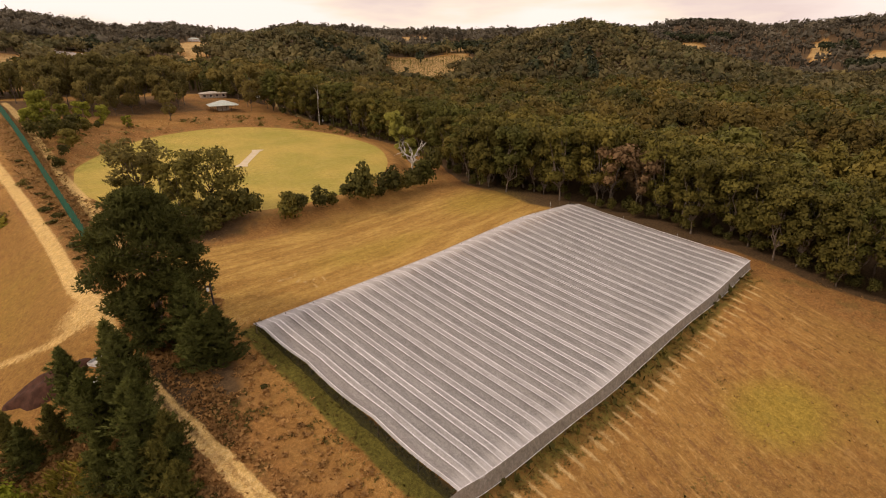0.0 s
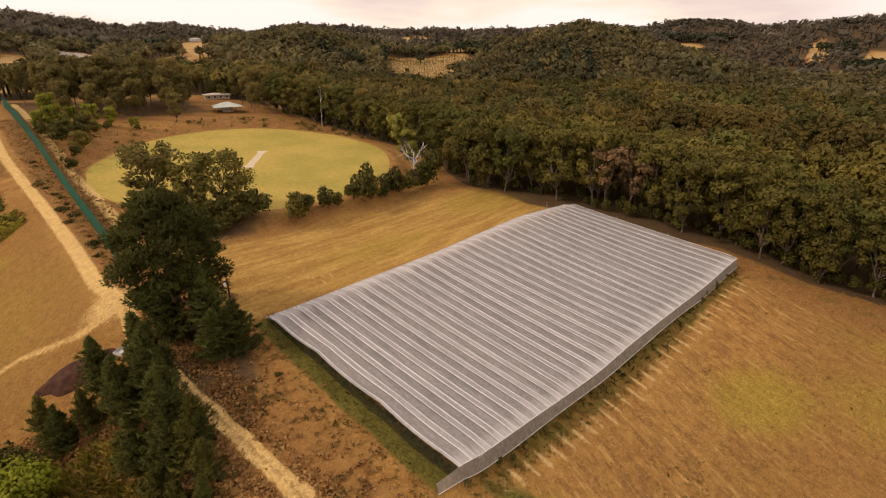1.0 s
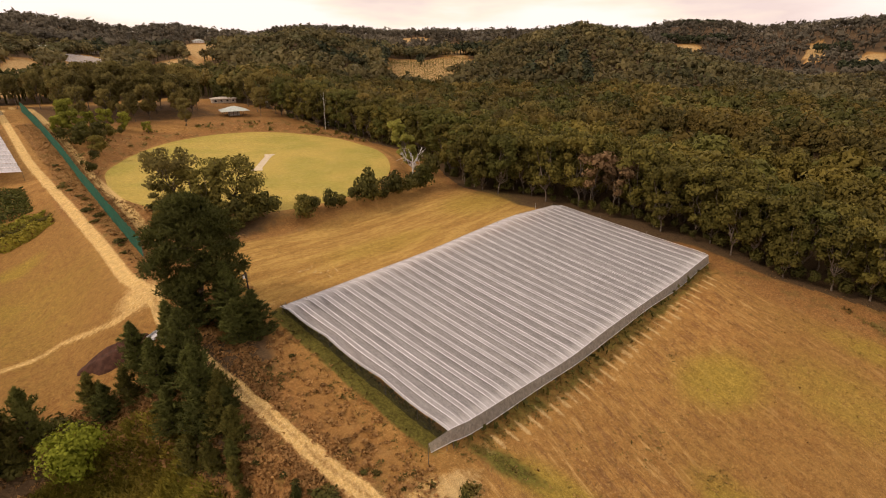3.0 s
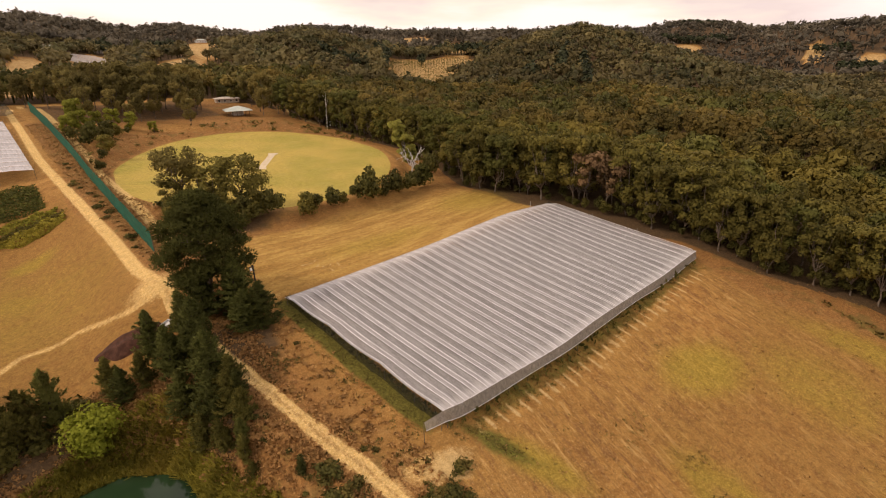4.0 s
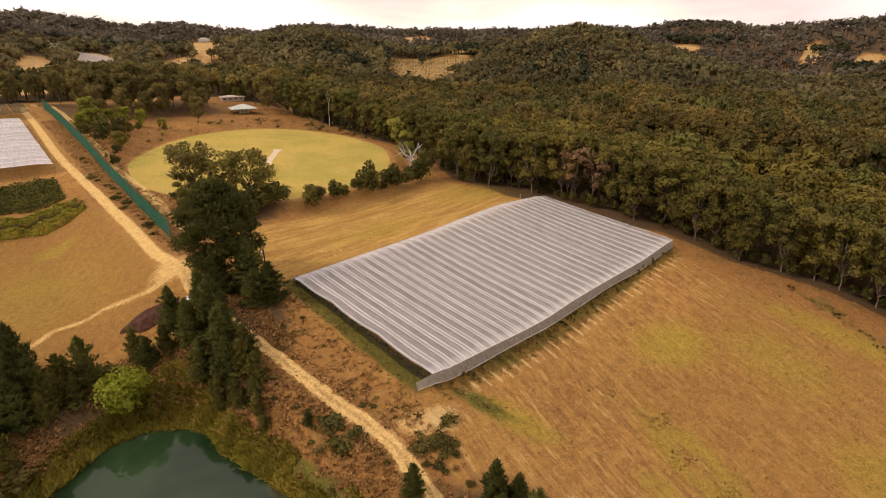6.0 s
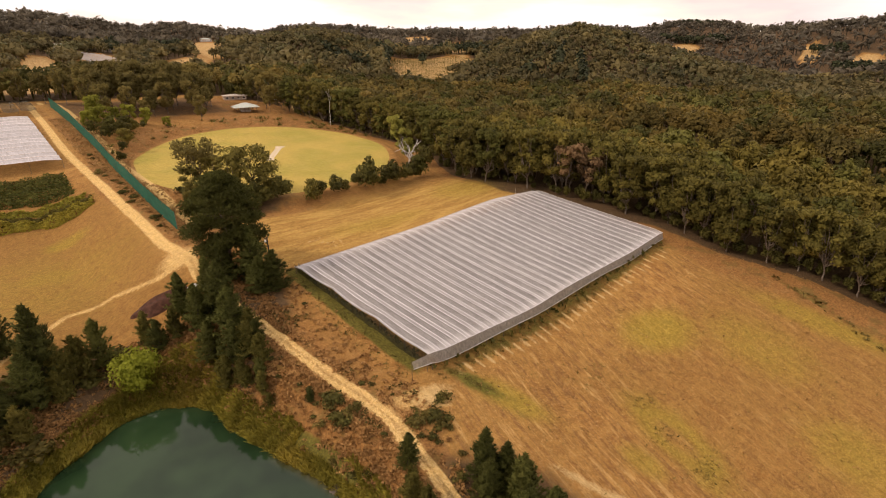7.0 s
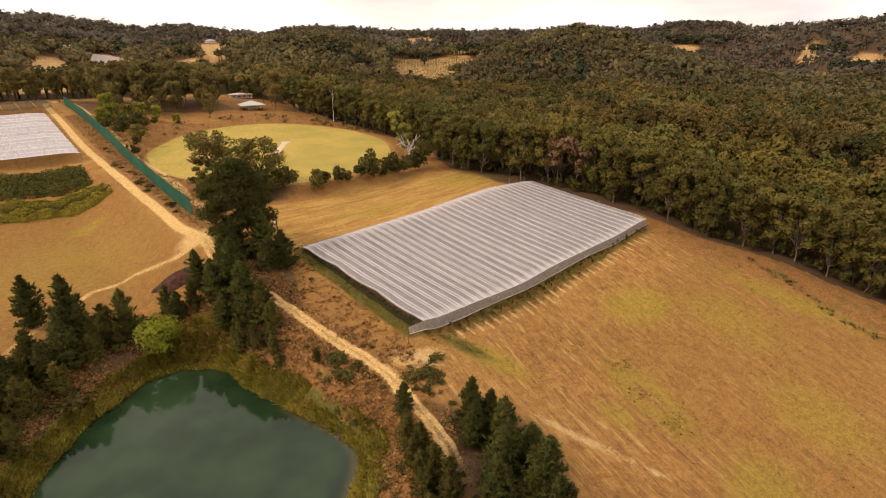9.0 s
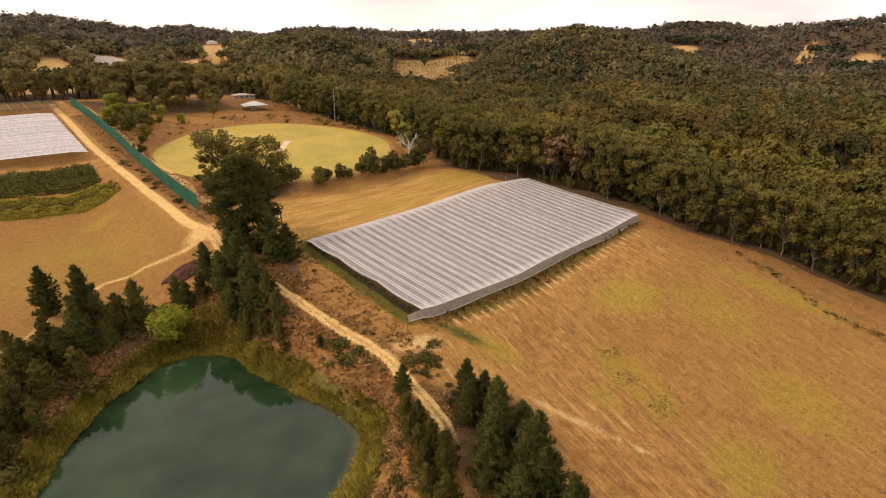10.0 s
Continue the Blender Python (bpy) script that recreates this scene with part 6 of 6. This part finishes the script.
tagged(new("reeds", quick_mesh("reeds", verts, np.arange(3 * n).reshape(-1, 3), M_REED, np.repeat(np.clip(0.4 + 0.5 * wobble(x, y, 5.0, 2.0), 0, 1), 3), True,
                              np.repeat(np.array([0, 0, 1.0]) + 0.4 * rng.normal(0, 1, (n, 3)), 3, 0))), "yellow-green reeds round the dam", "reeds", kind="stuff")


# ---------------------------------------------------------------- rough growth
def tufts(name, x, y, size, blades, material, label, tone=0.3):
    """Many little clumps of stalks and leaves in one mesh."""
    n = len(x)
    z = ground_height(x, y)
    s = size * (0.5 + rng.random(n))
    c = np.stack([x, y, z], -1)[:, None] + rng.normal(0, 0.33, (n, blades, 3)) * s[:, None, None] * np.array([1, 1, 0])
    c[..., 2] += s[:, None] * 0.45 * rng.random((n, blades))
    out = rng.normal(0, 0.7, (n * blades, 3)) + np.array([0, 0, 0.6])
    out[:, 2] = np.abs(out[:, 2]) + 0.35
    v, f = sprays(rng, c.reshape(-1, 3), np.repeat(s * 0.24, blades), out, True)
    nv = np.repeat(np.array([0, 0, 1.0]) + 0.45 * rng.normal(0, 1, out.shape), 3, 0)
    return tagged(new(name, quick_mesh(name, v, f, material, np.full(len(v), tone), True, nv)), label, "weeds", kind="stuff")


def scattered(count, x0, x1, y0, y1, chance):
    x, y = rng.uniform(x0, x1, count), rng.uniform(y0, y1, count)
    ok = rng.random(count) < chance(x, y)
    ok &= (near_line(x, y, FARM_TRACK) > 1.5) & (near_line(x, y, UP_TRACK) > 2.4) & (pond_distance(x, y) > 1.0) & (oval_distance(x, y) > 1.0)
    return x[ok], y[ok]


def banks(x, y):
    return np.clip(band(x, -17, -4.5, 2) * band(y, -14, 62, 5) + band(pond_distance(x, y), 2.5, 14, 1.5) * smooth(-70, -30, x + 0.5 * y), 0, 1) * (0.35 + 0.65 * (wobble(x, y, 3.4, 6.0) > -0.1))


x, y = scattered(34000, -70, -3, -40, 62, lambda x, y: banks(x, y) * (1 - 0.8 * smooth(-13.5, -10.5, x)))
tufts("dry_scrub", x, y, 0.74, 15, M_DRY, "rusty dry weeds over the red banks")
x, y = scattered(5200, -70, -3, -40, 62, lambda x, y: banks(x, y) * (wobble(x, y, 4.2, 9.0) > 0.15) * (1 - 0.5 * smooth(-13.5, -10.5, x)))
tufts("green_scrub", x, y, 0.80, 14, M_WEED, "dull green low scrub over the red banks")
x, y = scattered(3000, -19, -6, 64, 235, lambda x, y: 0.8 + 0 * x)
tufts("dry_scrub", x, y, 0.8, 6, M_DRY, "rusty dry weeds along the fence")
x, y = scattered(5000, -30, 110, 70, 250, lambda x, y: band(oval_distance(x, y), 2, 15, 2) * np.maximum(smooth(150, 175, y), 1 - smooth(-4, 10, x)))
tufts("dry_scrub", x, y, 0.9, 6, M_DRY, "rusty dry weeds on the bank above the oval")
x, y = scattered(420, -12, 112, 150, 232, lambda x, y: band(oval_distance(x, y), 2, 17, 2) * smooth(150, 175, y) * (0.2 + 0.8 * smooth(30, 75, x)))
tufts("bank_scrub", x, y, 1.9, 14, M_SHRUB, "low dark scrub on the bank above the oval")
# weeds in the mown paddock, thicker along the old furrows
furrow = lambda x, y: 0.10 + 0.55 * (np.sin((0.955 * x - 0.27 * y) * 2.1) > 0.55) * (wobble(x, y, 11.0, 3.0) > -0.2)  # noqa: E731
x, y = scattered(9000, 4, 96, -72, -6, furrow)
tufts("paddock_weeds", x, y, 0.42, 4, M_DRY, "brown weeds dotted over the dry paddock")
x, y = scattered(3000, 4, 96, -72, -6, furrow)
tufts("paddock_weeds", x, y, 0.36, 4, M_WEED, "dark green weeds dotted over the dry paddock")
for cx, cy, r, k in ((26, -15.5, 3.4, 90), (24.5, -31, 2.2, 60), (23.4, -38.7, 2.4, 70), (48.3, -9, 0.8, 12), (30, -24.5, 2.0, 40)):
    x, y = cx + rng.normal(0, r, k), cy + rng.normal(0, r * 0.5, k)
    tufts("weed_patch", x, y, 0.45, 4, M_WEED, "dark green weed patch in the dry paddock")
# weeds between the row ends of the net
x, y = scattered(1500, 1, 84, -3.2, 0.8, lambda x, y: 0.25 + 0.75 * (np.abs((x / 2.47) % 1 - 0.5) * 2 < 0.55))
tufts("row_end_weeds", x, y, 0.46, 5, M_WEED, "dark green weeds at the vine row ends")
x, y = rng.normal(0, 1.0, 150), rng.normal(0, 3.0, 150)
tufts("weed_patch", 5.0 + x - 0.36 * y, -6.2 + y, 0.36, 5, M_WEED, "bright green grass patch by the net's corner")
x, y = scattered(500, -6, -1, 1, 43, lambda x, y: 0.7 + 0 * x)
tufts("row_end_weeds", x, y, 0.45, 5, M_WEED, "dark green weeds beside the net wall")
x, y = scattered(900, 76, 96, -75, -24, lambda x, y: 1 - smooth(0.6, 1.8, near_line(x, y, OLD_FENCE)))
tufts("row_end_weeds", x, y, 0.9, 8, M_WEED, "green weeds along the paddock's far edge")

# vine rows in the clearing on the far slope
k = np.arange(34)
t = np.linspace(0, 1, 130)
az, r = np.meshgrid(radians(37.4) + k * radians(9.2) / 33, 580 + 230 * t, indexing="ij")
x, y = (-45 + r * np.sin(az)).ravel(), (-50 + r * np.cos(az)).ravel()
x, y = x + rng.normal(0, 0.5, x.size), y + rng.normal(0, 0.5, y.size)
ok = (clearing(x, y) > 0.7) & (wobble(x, y, 60.0, 1.0) > -0.35)
tufts("far_vines", x[ok], y[ok], 2.1, 3, M_GUM, "faint vine rows in the far clearing")
